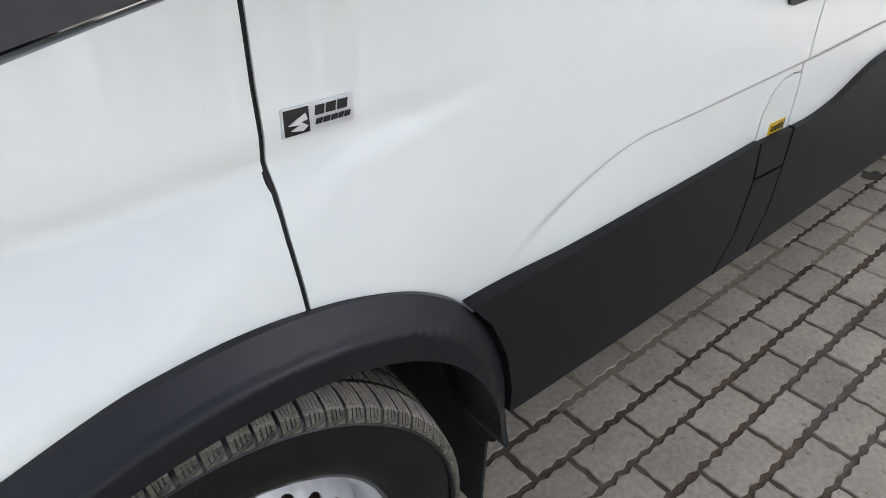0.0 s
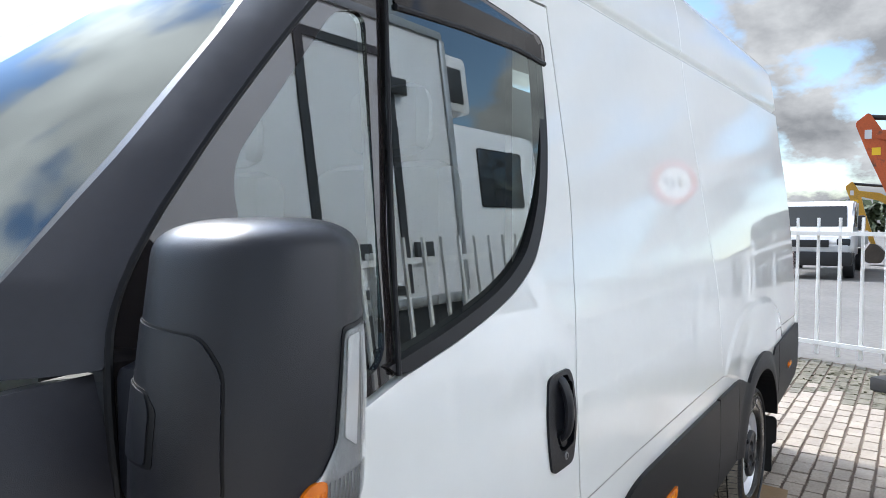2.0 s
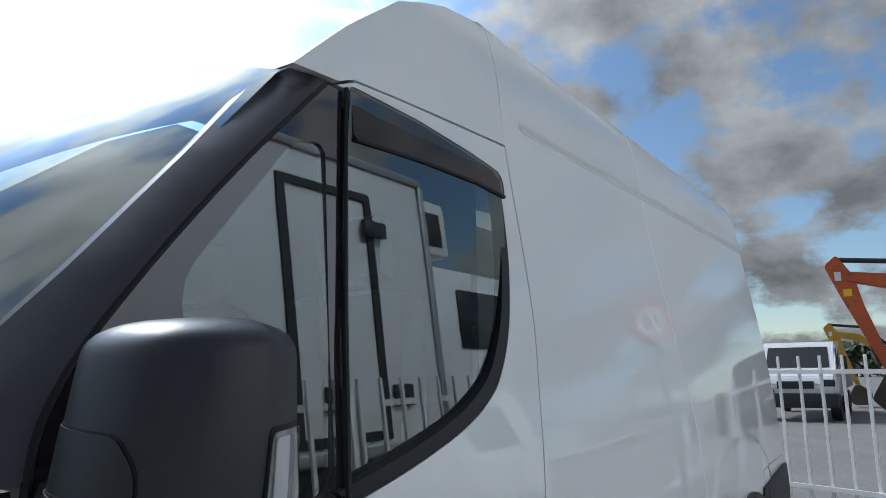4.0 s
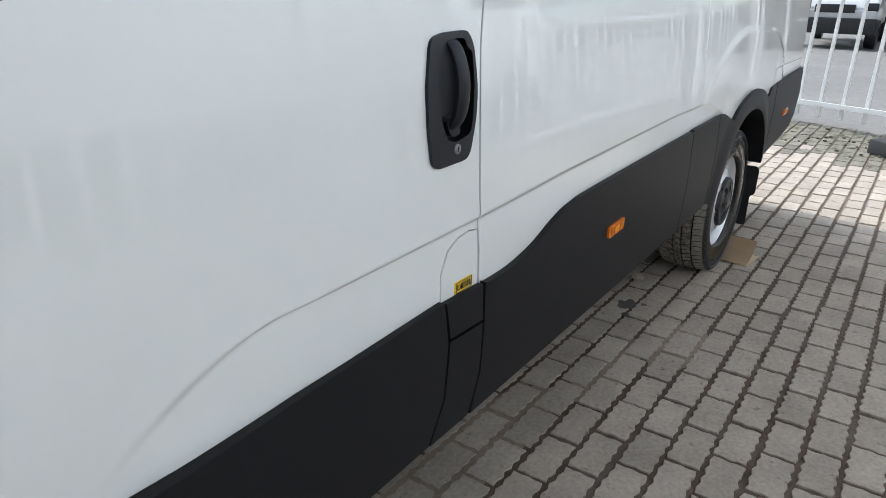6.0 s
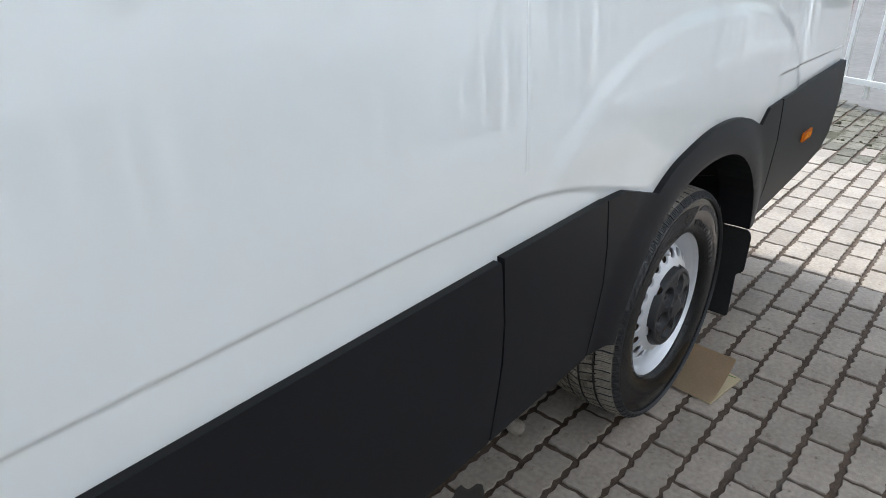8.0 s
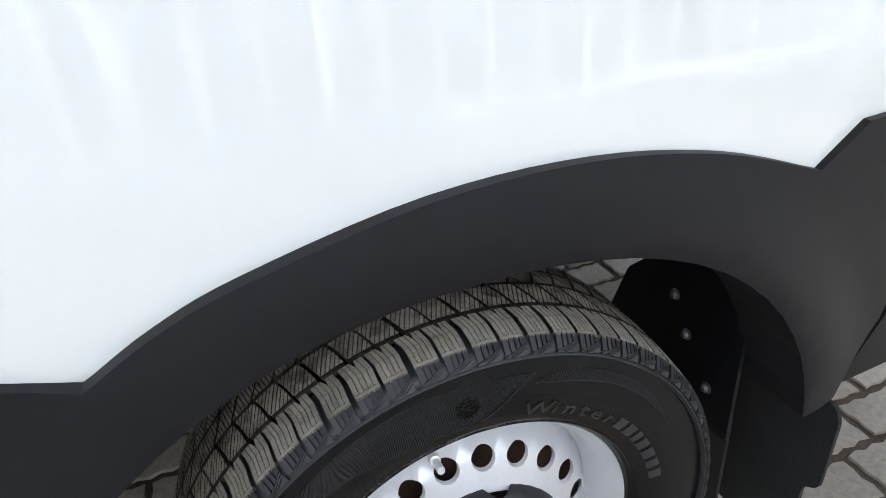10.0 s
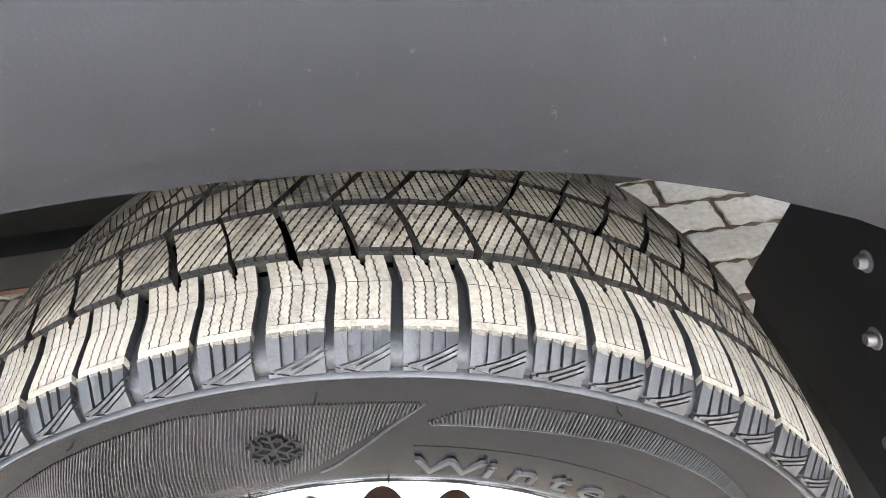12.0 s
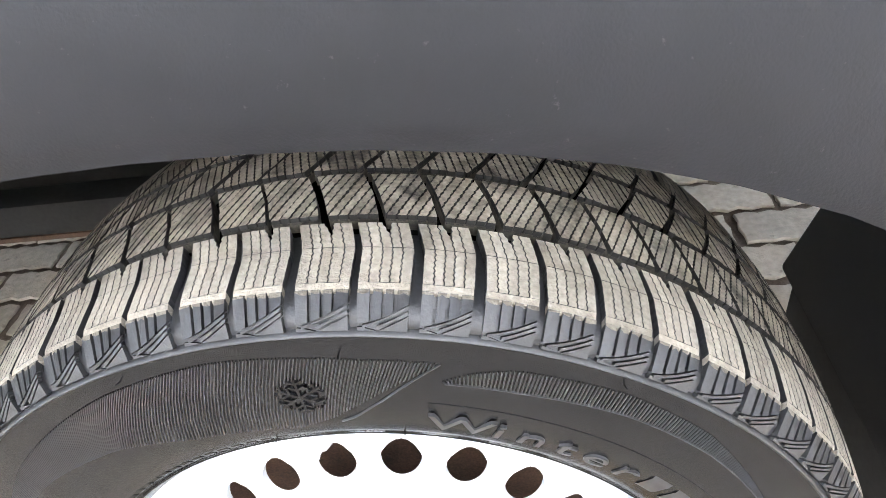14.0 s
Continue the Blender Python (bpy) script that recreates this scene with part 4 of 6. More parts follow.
def cross_siped(y0, y1, width, skew, lean, cuts, seed):
    """A slanted block whose fine wavy cuts run against its own slant."""
    rn = random.Random(seed)
    bm = bmesh.new()
    bulge = 0.004
    body = [(0, y0), (width, y0), (width + skew * 0.5 + bulge, (y0 + y1) / 2), (width + skew, y1), (skew, y1), (skew * 0.5 + bulge * 0.5, (y0 + y1) / 2)]
    cs = [p[0] - lean * p[1] for p in body]
    lo, hi = min(cs), max(cs)
    for i in range(cuts):
        a, b = lo + (hi - lo) * i / cuts + 0.0016, lo + (hi - lo) * (i + 1) / cuts - 0.0016
        poly = clip(clip(body, a, lean, 1), b, lean, -1)
        if len(poly) < 3:
            continue
        wavy = []
        for p, q in zip(poly, poly[1:] + poly[:1]):
            wavy.append(p)
            for c in (a, b):
                if abs(p[0] - lean * p[1] - c) < 1e-7 and abs(q[0] - lean * q[1] - c) < 1e-7:
                    m = max(1, round(abs(q[1] - p[1]) / 0.0019))
                    for s in range(1, m):
                        wavy.append((p[0] + (q[0] - p[0]) * s / m + (0.0011 if s % 2 else -0.0011) * rn.uniform(0.5, 1.2), p[1] + (q[1] - p[1]) * s / m))
        drop = rn.uniform(0, 0.0006)
        t = [bm.verts.new(polar(crown(y) - drop, y, aa)) for aa, y in wavy]
        l = [bm.verts.new(polar(crown(y) - 0.0045, y, aa)) for aa, y in wavy]
        bm.faces.new(t).material_index = 0
        for k in range(len(t)):
            bm.faces.new((t[k - 1], t[k], l[k], l[k - 1])).material_index = 1
    t = [bm.verts.new(polar(crown(y) - 0.0030, y, aa)) for aa, y in body]
    l = [bm.verts.new(polar(crown(y) - 0.0105, y, aa)) for aa, y in body]
    bm.faces.new(t).material_index = 1
    for k in range(len(body)):
        bm.faces.new((t[k - 1], t[k], l[k], l[k - 1])).material_index = 2
    bmesh.ops.recalc_face_normals(bm, faces=bm.faces[:])
    return mesh_of(bm, (DUST_IN, GROOVE, DUST_WALL))


shoulder_meshes = [shoulder_block(s) for s in range(5)]
inner_meshes = [cross_siped(0.0880, 0.1255, P_ * 0.87, -0.036, 1.15, 10, s + 10) for s in range(3)]
middle_meshes = [cross_siped(0.1315, 0.1640, P_ * 0.86, 0.045, -0.75, 10, s + 20) for s in range(3)]
front_meshes = []
for src in shoulder_meshes:
    me = src.copy()
    me.materials[1], me.materials[2] = DUST_SHADED, DUST
    front_meshes.append(me)
# the far half of the tread mirrors the near one
far_meshes = []
for src, shift in ((inner_meshes[0], 0.007), (shoulder_meshes[0], 0.0)):
    me = src.copy()
    me.transform(Matrix.Translation((0, 2 * TY + shift, 0)) @ Matrix.Diagonal((1, -1, 1, 1)))
    me.flip_normals()
    far_meshes.append(me)
far_meshes[0].transform(Matrix.Translation((0, 0.1685, 0)) @ Matrix.Diagonal((1, 0.82, 1, 1)) @ Matrix.Translation((0, -0.1555, 0)))

carcass = [(0.2120, 0.075), (0.2147, 0.054), (0.2165, 0.0460), (0.2220, 0.0395), (0.2350, 0.0325), (0.2500, 0.0285), (0.2680, 0.0265), (0.2850, 0.0268), (0.3000, 0.0280), (0.3110, 0.0298), (0.3200, 0.0300), (0.3300, 0.0320), (0.3340, 0.0400), (0.3370, 0.052)]
WALLS = len(carcass)
carcass += [(crown(y) - 0.0100, y) for y in (0.062, 0.08, 0.11, TY)]
carcass += [(r, 2 * TY - y) for r, y in reversed(carcass[:-1])]


def make_tyre(at, fine, spin):
    ty = part("tyre", lathe(carcass, 180), RUBBER, van, "black winter tyre with dusty siped tread")
    ty.location = at
    part("shoulder_rib", lathe([(0.3190, 0.0296), (0.3200, 0.0236), (0.3208, 0.0226), (0.3217, 0.0222), (0.3226, 0.0228), (0.3240, 0.0262)], 180), FLANK_RUBBER, ty)
    part("shoulder_floor", lathe([(0.3236, 0.0262), (0.3262, 0.0262), (0.3310, 0.0295), (0.3352, 0.0365), (0.3375, 0.0450), (0.3385, 0.0560), (0.3395, 0.0800)], 180), FLANK_RUBBER, ty)
    rnd = random.Random(5)
    joined = []
    for k in range(PITCHES):
        a = k * P_ + spin + rnd.uniform(-0.0025, 0.0025)
        for meshes, off in ((shoulder_meshes if fine else front_meshes, 0.0), (inner_meshes, 0.026), (middle_meshes, -0.020)):
            me = meshes[rnd.randrange(len(meshes))]
            if fine:
                o = new("tread_block", me)
                o.parent = ty
                o.rotation_euler = (0, a + off, 0)
            else:
                joined.append((me, a + off))
        joined.append((far_meshes[0], a + 0.06))
        joined.append((far_meshes[1], a + 0.03))
    bm = bmesh.new()
    mats = [DUST, FLANK_RUBBER, DUST_IN, GROOVE, DUST_SHADED, DUST_WALL]
    for me, a in joined:
        n0 = len(bm.verts)
        f0 = len(bm.faces)
        bm.from_mesh(me)
        bm.verts.ensure_lookup_table(); bm.faces.ensure_lookup_table()
        rot = Matrix.Rotation(a, 4, "Y")
        for v in bm.verts[n0:]:
            v.co = rot @ v.co
        idx = [mats.index(m) for m in me.materials]
        for f in bm.faces[f0:]:
            f.material_index = idx[f.material_index]
    rest = part("tread", bm, mats, ty, smooth=False)
    tagged(rest, kind="stuff")
    return ty


def sidewall_y(r):
    rs, ys = [p[0] for p in carcass[:WALLS]], [p[1] for p in carcass[:WALLS]]
    return float(np.interp(r, rs, ys))


def ridge(bm, r0, a0, r1, a1, w, h=0.0012, n=3):
    """A thin raised rib on the sidewall from one polar point to another."""
    pts = []
    for i in range(n + 1):
        t = i / n
        r, a = r0 + (r1 - r0) * t, a0 + (a1 - a0) * t
        pts.append((r, a))
    d = Vector((r1 - r0, (a1 - a0) * (r0 + r1) / 2)).normalized()
    nr, na = -d.y * w / 2, d.x * w / 2
    rows = []
    for r, a in pts:
        s = []
        for k, up in ((-1, 0), (-0.6, 1), (0.6, 1), (1, 0)):
            rr = r + nr * k
            s.append(bm.verts.new(polar(rr, sidewall_y(rr) - h * up + 0.0002, a + na * k / r)))
        rows.append(s)
    for p, q in zip(rows, rows[1:]):
        for k in range(3):
            bm.faces.new((p[k], p[k + 1], q[k + 1], q[k]))


def curve_at(a, *knots):
    return float(np.interp(a, [k[0] for k in knots], [k[1] for k in knots]))


def sidewall_marks(ty):
    FR, FA = 0.2735, -0.033                               # middle of the flake
    bm = bmesh.new()
    n = 190
    for i in range(n):                                    # hatched band that ends in a point
        a = -0.98 + 1.21 * i / n
        top = curve_at(a, (-0.98, 0.292), (-0.75, 0.300), (-0.41, 0.3052), (-0.177, 0.3054), (-0.037, 0.302), (0.097, 0.2988), (0.2335, 0.2986))
        low = curve_at(a, (-0.98, 0.291), (-0.75, 0.280), (-0.50, 0.2685), (-0.33, 0.2525), (-0.0165, 0.2410), (0.071, 0.2531), (0.136, 0.2704), (0.2335, 0.2986))
        slant = -0.05 - 0.10 * smooth(0.1, -0.5, a)
        b = a + slant * (top - low) / 0.05
        low = max(low, curve_at(b, (-1.2, 0.290), (-0.75, 0.280), (-0.50, 0.2685), (-0.33, 0.2525), (-0.0165, 0.2410), (0.071, 0.2531), (0.136, 0.2704), (0.2335, 0.2986)))
        near = [s / 24 for s in range(25) if math.hypot(top + (low - top) * s / 24 - FR, (a + (b - a) * s / 24 - FA) * FR) < 0.0135]
        if near:
            for f0, f1 in ((0.0, near[0]), (near[-1], 1.0)):
                if f1 - f0 > 0.06:
                    ridge(bm, top + (low - top) * f0, a + (b - a) * f0, top + (low - top) * f1, a + (b - a) * f1, 0.00085, 0.0011, 2)
        else:
            ridge(bm, top, a, low, b, 0.00085, 0.0011)
    for i in range(110):                                  # narrow hatched band
        a = 0.246 + 0.78 * i / 110
        low = curve_at(a, (0.24, 0.2853), (0.39, 0.2868), (0.60, 0.2918), (0.81, 0.2922), (1.05, 0.288))
        top = curve_at(a, (0.24, 0.2856), (0.30, 0.2950), (0.37, 0.3010), (0.57, 0.3047), (0.77, 0.3030), (1.05, 0.290))
        ridge(bm, low, a, top, a - 0.004, 0.0010, 0.0010, 2)
    for i in range(60):
        a0, a1 = 0.246 + 0.78 * i / 60, 0.246 + 0.78 * (i + 1) / 60
        lw = lambda q: curve_at(q, (0.24, 0.2849), (0.39, 0.2864), (0.60, 0.2914), (0.81, 0.2918), (1.05, 0.2876))
        ridge(bm, lw(a0), a0, lw(a1), a1, 0.0009, 0.0012, 1)
    for i in range(12):                                   # bright edge of the pointed band
        lw = lambda q: curve_at(q, (0.02, 0.2460), (0.071, 0.2531), (0.136, 0.2704), (0.2335, 0.2986))
        a0, a1 = 0.03 + 0.2035 * i / 12, 0.03 + 0.2035 * (i + 1) / 12
        ridge(bm, lw(a0), a0, lw(a1), a1, 0.0010, 0.0013, 1)
    tagged(part("sidewall_hatching", bm, HATCH, ty, "fine raised hatching"), kind="stuff")
    bm = bmesh.new()
    for k in range(3):                                    # snowflake
        d = math.radians(60 * k + 90)
        c, s = math.cos(d), math.sin(d)
        L = 0.0140
        ridge(bm, FR - L * s, FA - L * c / FR, FR + L * s, FA + L * c / FR, 0.0024, 0.0016)
        for sg in (-1, 1):
            for q in (0.42, 0.74):
                for tw in (-1, 1):
                    e = d + tw * 1.0 + (math.pi if sg < 0 else 0)
                    br, ba = FR + sg * q * L * s, FA + sg * q * L * c / FR
                    ridge(bm, br, ba, br + 0.0050 * math.sin(e), ba + 0.0050 * math.cos(e) / FR, 0.0021, 0.0016, 1)
    tagged(part("snowflake_mark", bm, RUBBER, ty, "raised snowflake mark"), kind="stuff")
    # raised word on the sidewall, letter by letter along its arc
    for ch, aa in (("W", 0.297), ("i", 0.388), ("n", 0.469), ("t", 0.555), ("e", 0.640), ("r", 0.729)):
        lo = lettering(ch, 0.0265, (0, 0, 0), (90, 0, 0), HATCH, ty, depth=0.0010, squeeze=1.40, name="sidewall_letter")
        x, y, z = polar(0.2490, sidewall_y(0.2490) - 0.0003, aa)
        lo.matrix_basis = Matrix.Translation((x, y, z)) @ Matrix.Rotation(aa, 4, "Y") @ Matrix.Rotation(radians(16), 4, "X")
    a = 0.79
    for L in (0.06, 0.06, 0.04, 0.06, 0.07, 0.06, 0.06):  # the rest of the words, as plain raised bars
        bm = bmesh.new()
        ridge(bm, 0.2490, a, 0.2490, a + L, 0.018, 0.0010, 4)
        part("sidewall_bar", bm, HATCH, ty)
        a += L + 0.026
    bm = bmesh.new()
    for i in range(40):                                   # line over the word
        a0 = 0.22 + 0.025 * i
        ridge(bm, 0.2680, a0, 0.2680, a0 + 0.025, 0.0008, 0.0005, 1)
    for i in range(14):                                   # small print along the bead
        ridge(bm, 0.2300, -0.75 + 0.045 * i, 0.2300, -0.722 + 0.045 * i, 0.005, 0.0006, 1)
    tagged(part("sidewall_print", bm, RUBBER, ty), kind="stuff")
    ring = lathe([(0.2225, sidewall_y(0.2225) - 0.0002), (0.2235, sidewall_y(0.2235) - 0.0012), (0.2245, sidewall_y(0.2245) - 0.0002)], 120)
    part("bead_line", ring, RUBBER, ty)
    for a_, r_ in ((0.0588, 0.3012), (0.55, 0.309), (-0.35, 0.309), (-0.17, 0.2275), (0.17, 0.2275)):   # moulding whiskers
        bm = tube([polar(r_, sidewall_y(r_) + 0.001, a_), polar(r_ + 0.002, sidewall_y(r_) - 0.004, a_ + 0.002)], 0.0005, 5)
        part("moulding_whisker", bm, RUBBER, ty)


def rim_y(r):
    return float(np.interp(r, (0.0, 0.09, 0.118, 0.135, 0.150, 0.168, 0.182, 0.192), (0.040, 0.040, 0.042, 0.048, 0.055, 0.064, 0.082, 0.106)))


def make_rim(at):
    bm = lathe([(0.192, 0.106), (0.199, 0.082), (0.203, 0.066), (0.2085, 0.060), (0.2125, 0.054), (0.2165, 0.0465), (0.2195, 0.0445), (0.2215, 0.0470), (0.2215, 0.054), (0.214, 0.062), (0.208, 0.10), (0.205, 0.20), (0.212, 0.225)], 120)
    rim = part("wheel_rim", bm, STEEL, van, "silver painted steel wheel with round vent holes")
    rim.location = at
    # pierced disc
    bm = bmesh.new()
    H, r_in, r_out, rc, hr = 21, 0.118, 0.192, 0.1575, 0.0140
    for h in range(H):
        ac = 0.137 + math.tau * h / H
        d = math.pi / H
        box, circ, deep = [], [], []
        M = 24
        for m in range(M):
            t = math.tau * m / M
            circ.append(bm.verts.new(polar(rc + hr * math.cos(t), rim_y(rc + hr * math.cos(t)), ac + hr * 1.12 * math.sin(t) / rc)))
            rr = rc + 1.12 * hr * math.cos(t)
            deep.append(bm.verts.new(polar(rc + hr * 0.94 * math.cos(t), rim_y(rc + hr * math.cos(t)) + 0.006, ac + hr * 1.05 * math.sin(t) / rc)))
            c, s = math.cos(t), math.sin(t)
            k = 1 / max(abs(c), abs(s))
            ro = rc + (r_out - rc if c > 0 else rc - r_in) * c * k
            box.append(bm.verts.new(polar(ro, rim_y(ro), ac + d * s * k)))
        for m in range(M):
            bm.faces.new((box[m - 1], box[m], circ[m], circ[m - 1]))
            bm.faces.new((circ[m - 1], circ[m], deep[m], deep[m - 1]))
    bmesh.ops.remove_doubles(bm, verts=bm.verts[:], dist=1e-5)
    bmesh.ops.recalc_face_normals(bm, faces=bm.faces[:])
    part("wheel_disc", bm, STEEL, rim)
    # black hub cap with bolt recesses
    bm = bmesh.new()
    RN, SG = 40, 156
    rows = []
    for i in range(RN + 1):
        row = []
        for j in range(SG):
            a = math.tau * j / SG
            edge = 0.126 + 0.0030 * math.cos(12 * a) + 0.004 * math.cos(6 * a + 1.8)
            r = edge * i / RN
            y = 0.014 + 0.013 * (r / 0.118) ** 2 + 0.020 * smooth(0.117, 0.127, r)
            y += 0.0045 * smooth(0.030, 0.033, r) * (1 - smooth(0.104, 0.108, r)) * (0.5 + 0.5 * math.cos(6 * a + math.pi)) ** 0.5
            for b in range(6):
                ab = math.tau * b / 6 + 0.3
                dd = math.hypot(r * math.sin(a) - 0.070 * math.sin(ab), r * math.cos(a) - 0.070 * math.cos(ab))
                y += 0.026 * math.sqrt(max(0.0, 1 - (dd / 0.0285) ** 2))
            row.append(bm.verts.new(polar(r, y, a)) if i else None)
        rows.append(row)
    mid = bm.verts.new((0, 0.014, 0))
    for j in range(SG):
        bm.faces.new((mid, rows[1][j - 1], rows[1][j]))
        for i in range(1, RN):
            bm.faces.new((rows[i][j - 1], rows[i + 1][j - 1], rows[i + 1][j], rows[i][j]))
    bmesh.ops.recalc_face_normals(bm, faces=bm.faces[:])
    part("hub_cap", bm, CAP, rim, "black plastic hub cap with bolt recesses")
    for b in range(6):
        ab = math.tau * b / 6 + 0.3
        bo = part("wheel_bolt", lathe([(0, 0.026), (0.008, 0.026), (0.0095, 0.028), (0.0095, 0.046)], 6), RUST if b in (1, 3) else CAP, rim)
        bo.location = (0.068 * math.sin(ab), 0.004, 0.068 * math.cos(ab))
    # brake drum behind, valve in front
    part("brake_drum", lathe([(0.0, 0.115), (0.185, 0.115), (0.192, 0.125), (0.195, 0.20)], 60), RUST, rim)
    x, y, z = polar(0.172, 0.070, -0.205)
    v = part("tyre_valve", lathe([(0, -0.030), (0.0042, -0.030), (0.0048, -0.029), (0.0048, -0.016), (0.0040, -0.015), (0.0040, -0.004), (0.0065, -0.003), (0.0078, 0.004), (0.0078, 0.014)], 16), BADGE_W, rim, "pale valve cap")
    v.matrix_basis = Matrix.Translation((x, y, z)) @ Matrix.Rotation(-0.205, 4, "Y") @ Matrix.Rotation(radians(-22), 4, "X")
    return rim


rear_tyre = make_tyre((3.52, 0, 0.342), True, 0.0115)
sidewall_marks(rear_tyre)
rear_rim = make_rim((3.52, 0.0054, 0.342))
front_tyre = make_tyre((0.02, -0.010, 0.340), False, 0.02)
front_rim = make_rim((0.02, -0.0046, 0.340))
for o in (rear_rim, front_rim):
    o.scale = (0.978, 1, 0.978)
for o in (front_tyre, front_rim):                     # steered a little
    o.rotation_euler = (0, 0, radians(-5))
for at in ((0.02, 2.0, 0.342), (3.52, 2.0, 0.342)):
    t2 = part("tyre", lathe(carcass, 60), RUBBER, van)
    t2.matrix_basis = Matrix.Translation(at) @ Matrix.Rotation(math.pi, 4, "Z")
    r2 = part("wheel_rim", lathe([(0.0, 0.06), (0.12, 0.055), (0.18, 0.095), (0.205, 0.062), (0.218, 0.047), (0.205, 0.12)], 60), STEEL, van)
    r2.matrix_basis = t2.matrix_basis

# mud flaps
def mud_flap(x0, y0, y1, z0, z1, notch):
    bm = bmesh.new()
    pts = rounded([(y0, z1), (y0 - 0.012, z1 - 0.02), (y0 - 0.012, z1 - 0.15), (y0 + 0.012, z1 - 0.165), (y0 + 0.010, z0), (y1, z0), (y1, z1)], 0.012, 3)
    fr = [bm.verts.new((x0 + 0.05 * (z1 - z) * -0.6, y, z)) for y, z in pts]
    bk = [bm.verts.new((v.co.x + 0.006, v.co.y, v.co.z)) for v in fr]
    bm.faces.new(fr)
    bm.faces.new(bk[::-1])
    for i in range(len(fr)):
        bm.faces.new((fr[i - 1], fr[i], bk[i], bk[i - 1]))
    bmesh.ops.recalc_face_normals(bm, faces=bm.faces[:])
    return part("mud_flap", bm, SHADOW_PL, van, "black rubber mud flap")


mud_flap(4.045, 0.012, 0.235, 0.085, 0.415, 0.1)
# front flap, widened inwards beyond its real size to hide lit ground
mud_flap(0.470, 0.03, 0.60, 0.14, 0.50, 0.1)
# wheel-house bracket with bolts, seen above the rear tyre
bm = bmesh.new()
pl = rounded([(0.400, 0.345), (0.335, 0.500), (0.25, 0.58), (0.08, 0.62), (0.08, 0.335)], 0.008, 3)
f0 = [bm.verts.new((3.930, y, z)) for y, z in pl]
f1 = [bm.verts.new((v.co.x + 0.006, v.co.y, v.co.z)) for v in f0]
bm.faces.new(f0); bm.faces.new(f1[::-1])
for i in range(len(f0)):
    bm.faces.new((f0[i - 1], f0[i], f1[i], f1[i - 1]))
bmesh.ops.recalc_face_normals(bm, faces=bm.faces[:])
br = part("arch_bracket", bm, PLATE_BLACK, van, "black bolted splash plate")
for by, bz in ((0.218, 0.514), (0.184, 0.462), (0.13, 0.40)):
    bo = part("bracket_bolt", lathe([(0.0, -0.006), (0.0045, -0.006), (0.0062, -0.003), (0.0062, 0.0), (0.0095, 0.001), (0.0095, 0.003)], 14), BOLT, br)
    bo.matrix_basis = Matrix.Translation((3.928, by, bz)) @ Matrix.Rotation(radians(-90), 4, "Z")

# dark plate below and a little behind the bracket
part("lower_dark_plate", box_bm(3.955, 3.962, 0.10, 0.415, 0.13, 0.352, 0.002), SHADOW_PL, van)

# ---- door furniture ----
def plate_prism(poly, y0, y1):
    bm = bmesh.new()
    l = [bm.verts.new((x, y0, z)) for x, z in poly]
    r = [bm.verts.new((x, y1, z)) for x, z in poly]
    bm.faces.new(l); bm.faces.new(r[::-1])
    for i in range(len(poly)):
        bm.faces.new((l[i - 1], l[i], r[i], r[i - 1]))
    bmesh.ops.recalc_face_normals(bm, faces=bm.faces[:])
    return bm


handle_y = lambda x, z: side(x, z) - 0.006
plate = rounded([(1.208, 1.215), (1.225, 1.189), (1.233, 1.119), (1.226, 1.065), (1.202, 0.994), (1.092, 0.992), (1.083, 1.059), (1.084, 1.129), (1.100, 1.205), (1.134, 1.213)], 0.022, 5)
hplate = sheet("door_handle", plate, handle_y, HANDLE_PL, van, "black door handle plate with grip and lock", depth=0.012, xs=span(1.06, 1.26, 0.02), zs=span(0.96, 1.23, 0.02), roll=0.003, holes=[recess])
sheet("handle_recess", recess, lambda x, z: side(x, z) + 0.022, HANDLE_PL, hplate, depth=-0.026, xs=span(1.06, 1.26, 0.02), zs=span(0.96, 1.23, 0.02))
gp = spline([(1.158, 1.205, 0.012), (1.161, 1.197, -0.008), (1.164, 1.169, -0.020), (1.166, 1.134, -0.024), (1.164, 1.094, -0.021), (1.161, 1.064, -0.010), (1.160, 1.045, 0.010)], 4)
bm = bmesh.new()
rows = []
for x, z, o in gp:
    yb = side(x, z) + o
    rows.append([bm.verts.new((x + dx, yb + dy, z)) for dx, dy in ((-0.018, 0.008), (-0.0175, 0.001), (-0.012, -0.004), (-0.004, -0.0055), (0.006, -0.005), (0.014, -0.001), (0.0175, 0.006), (0.010, 0.013), (-0.010, 0.013))])
for a, b in zip(rows, rows[1:]):
    for i in range(9):
        bm.faces.new((a[i - 1], a[i], b[i], b[i - 1]))
bm.faces.new(rows[0]); bm.faces.new(rows[-1][::-1])
bmesh.ops.recalc_face_normals(bm, faces=bm.faces[:])
part("handle_grip", bm, HANDLE_PL, hplate)
# hooked foot of the grip
bm = plate_prism(rounded([(1.150, 1.071), (1.134, 1.069), (1.146, 1.047), (1.158, 1.039), (1.176, 1.043), (1.178, 1.071)], 0.004, 3), side(1.159, 1.059) - 0.004, side(1.159, 1.059) + 0.018)
part("grip_foot", bm, HANDLE_PL, hplate)
ky = side(1.164, 1.018) - 0.007
lk = part("door_lock", lathe([(0, -0.001), (0.0078, -0.001), (0.0092, 0.0), (0.0098, 0.002), (0.0112, 0.002), (0.0112, 0.006)], 28), BOLT, hplate, "steel lock cylinder")
lk.location = (1.164, ky, 1.018)
part("key_slot", box_bm(1.1628, 1.1652, ky - 0.0018, ky, 1.013, 1.023), INK, hplate)

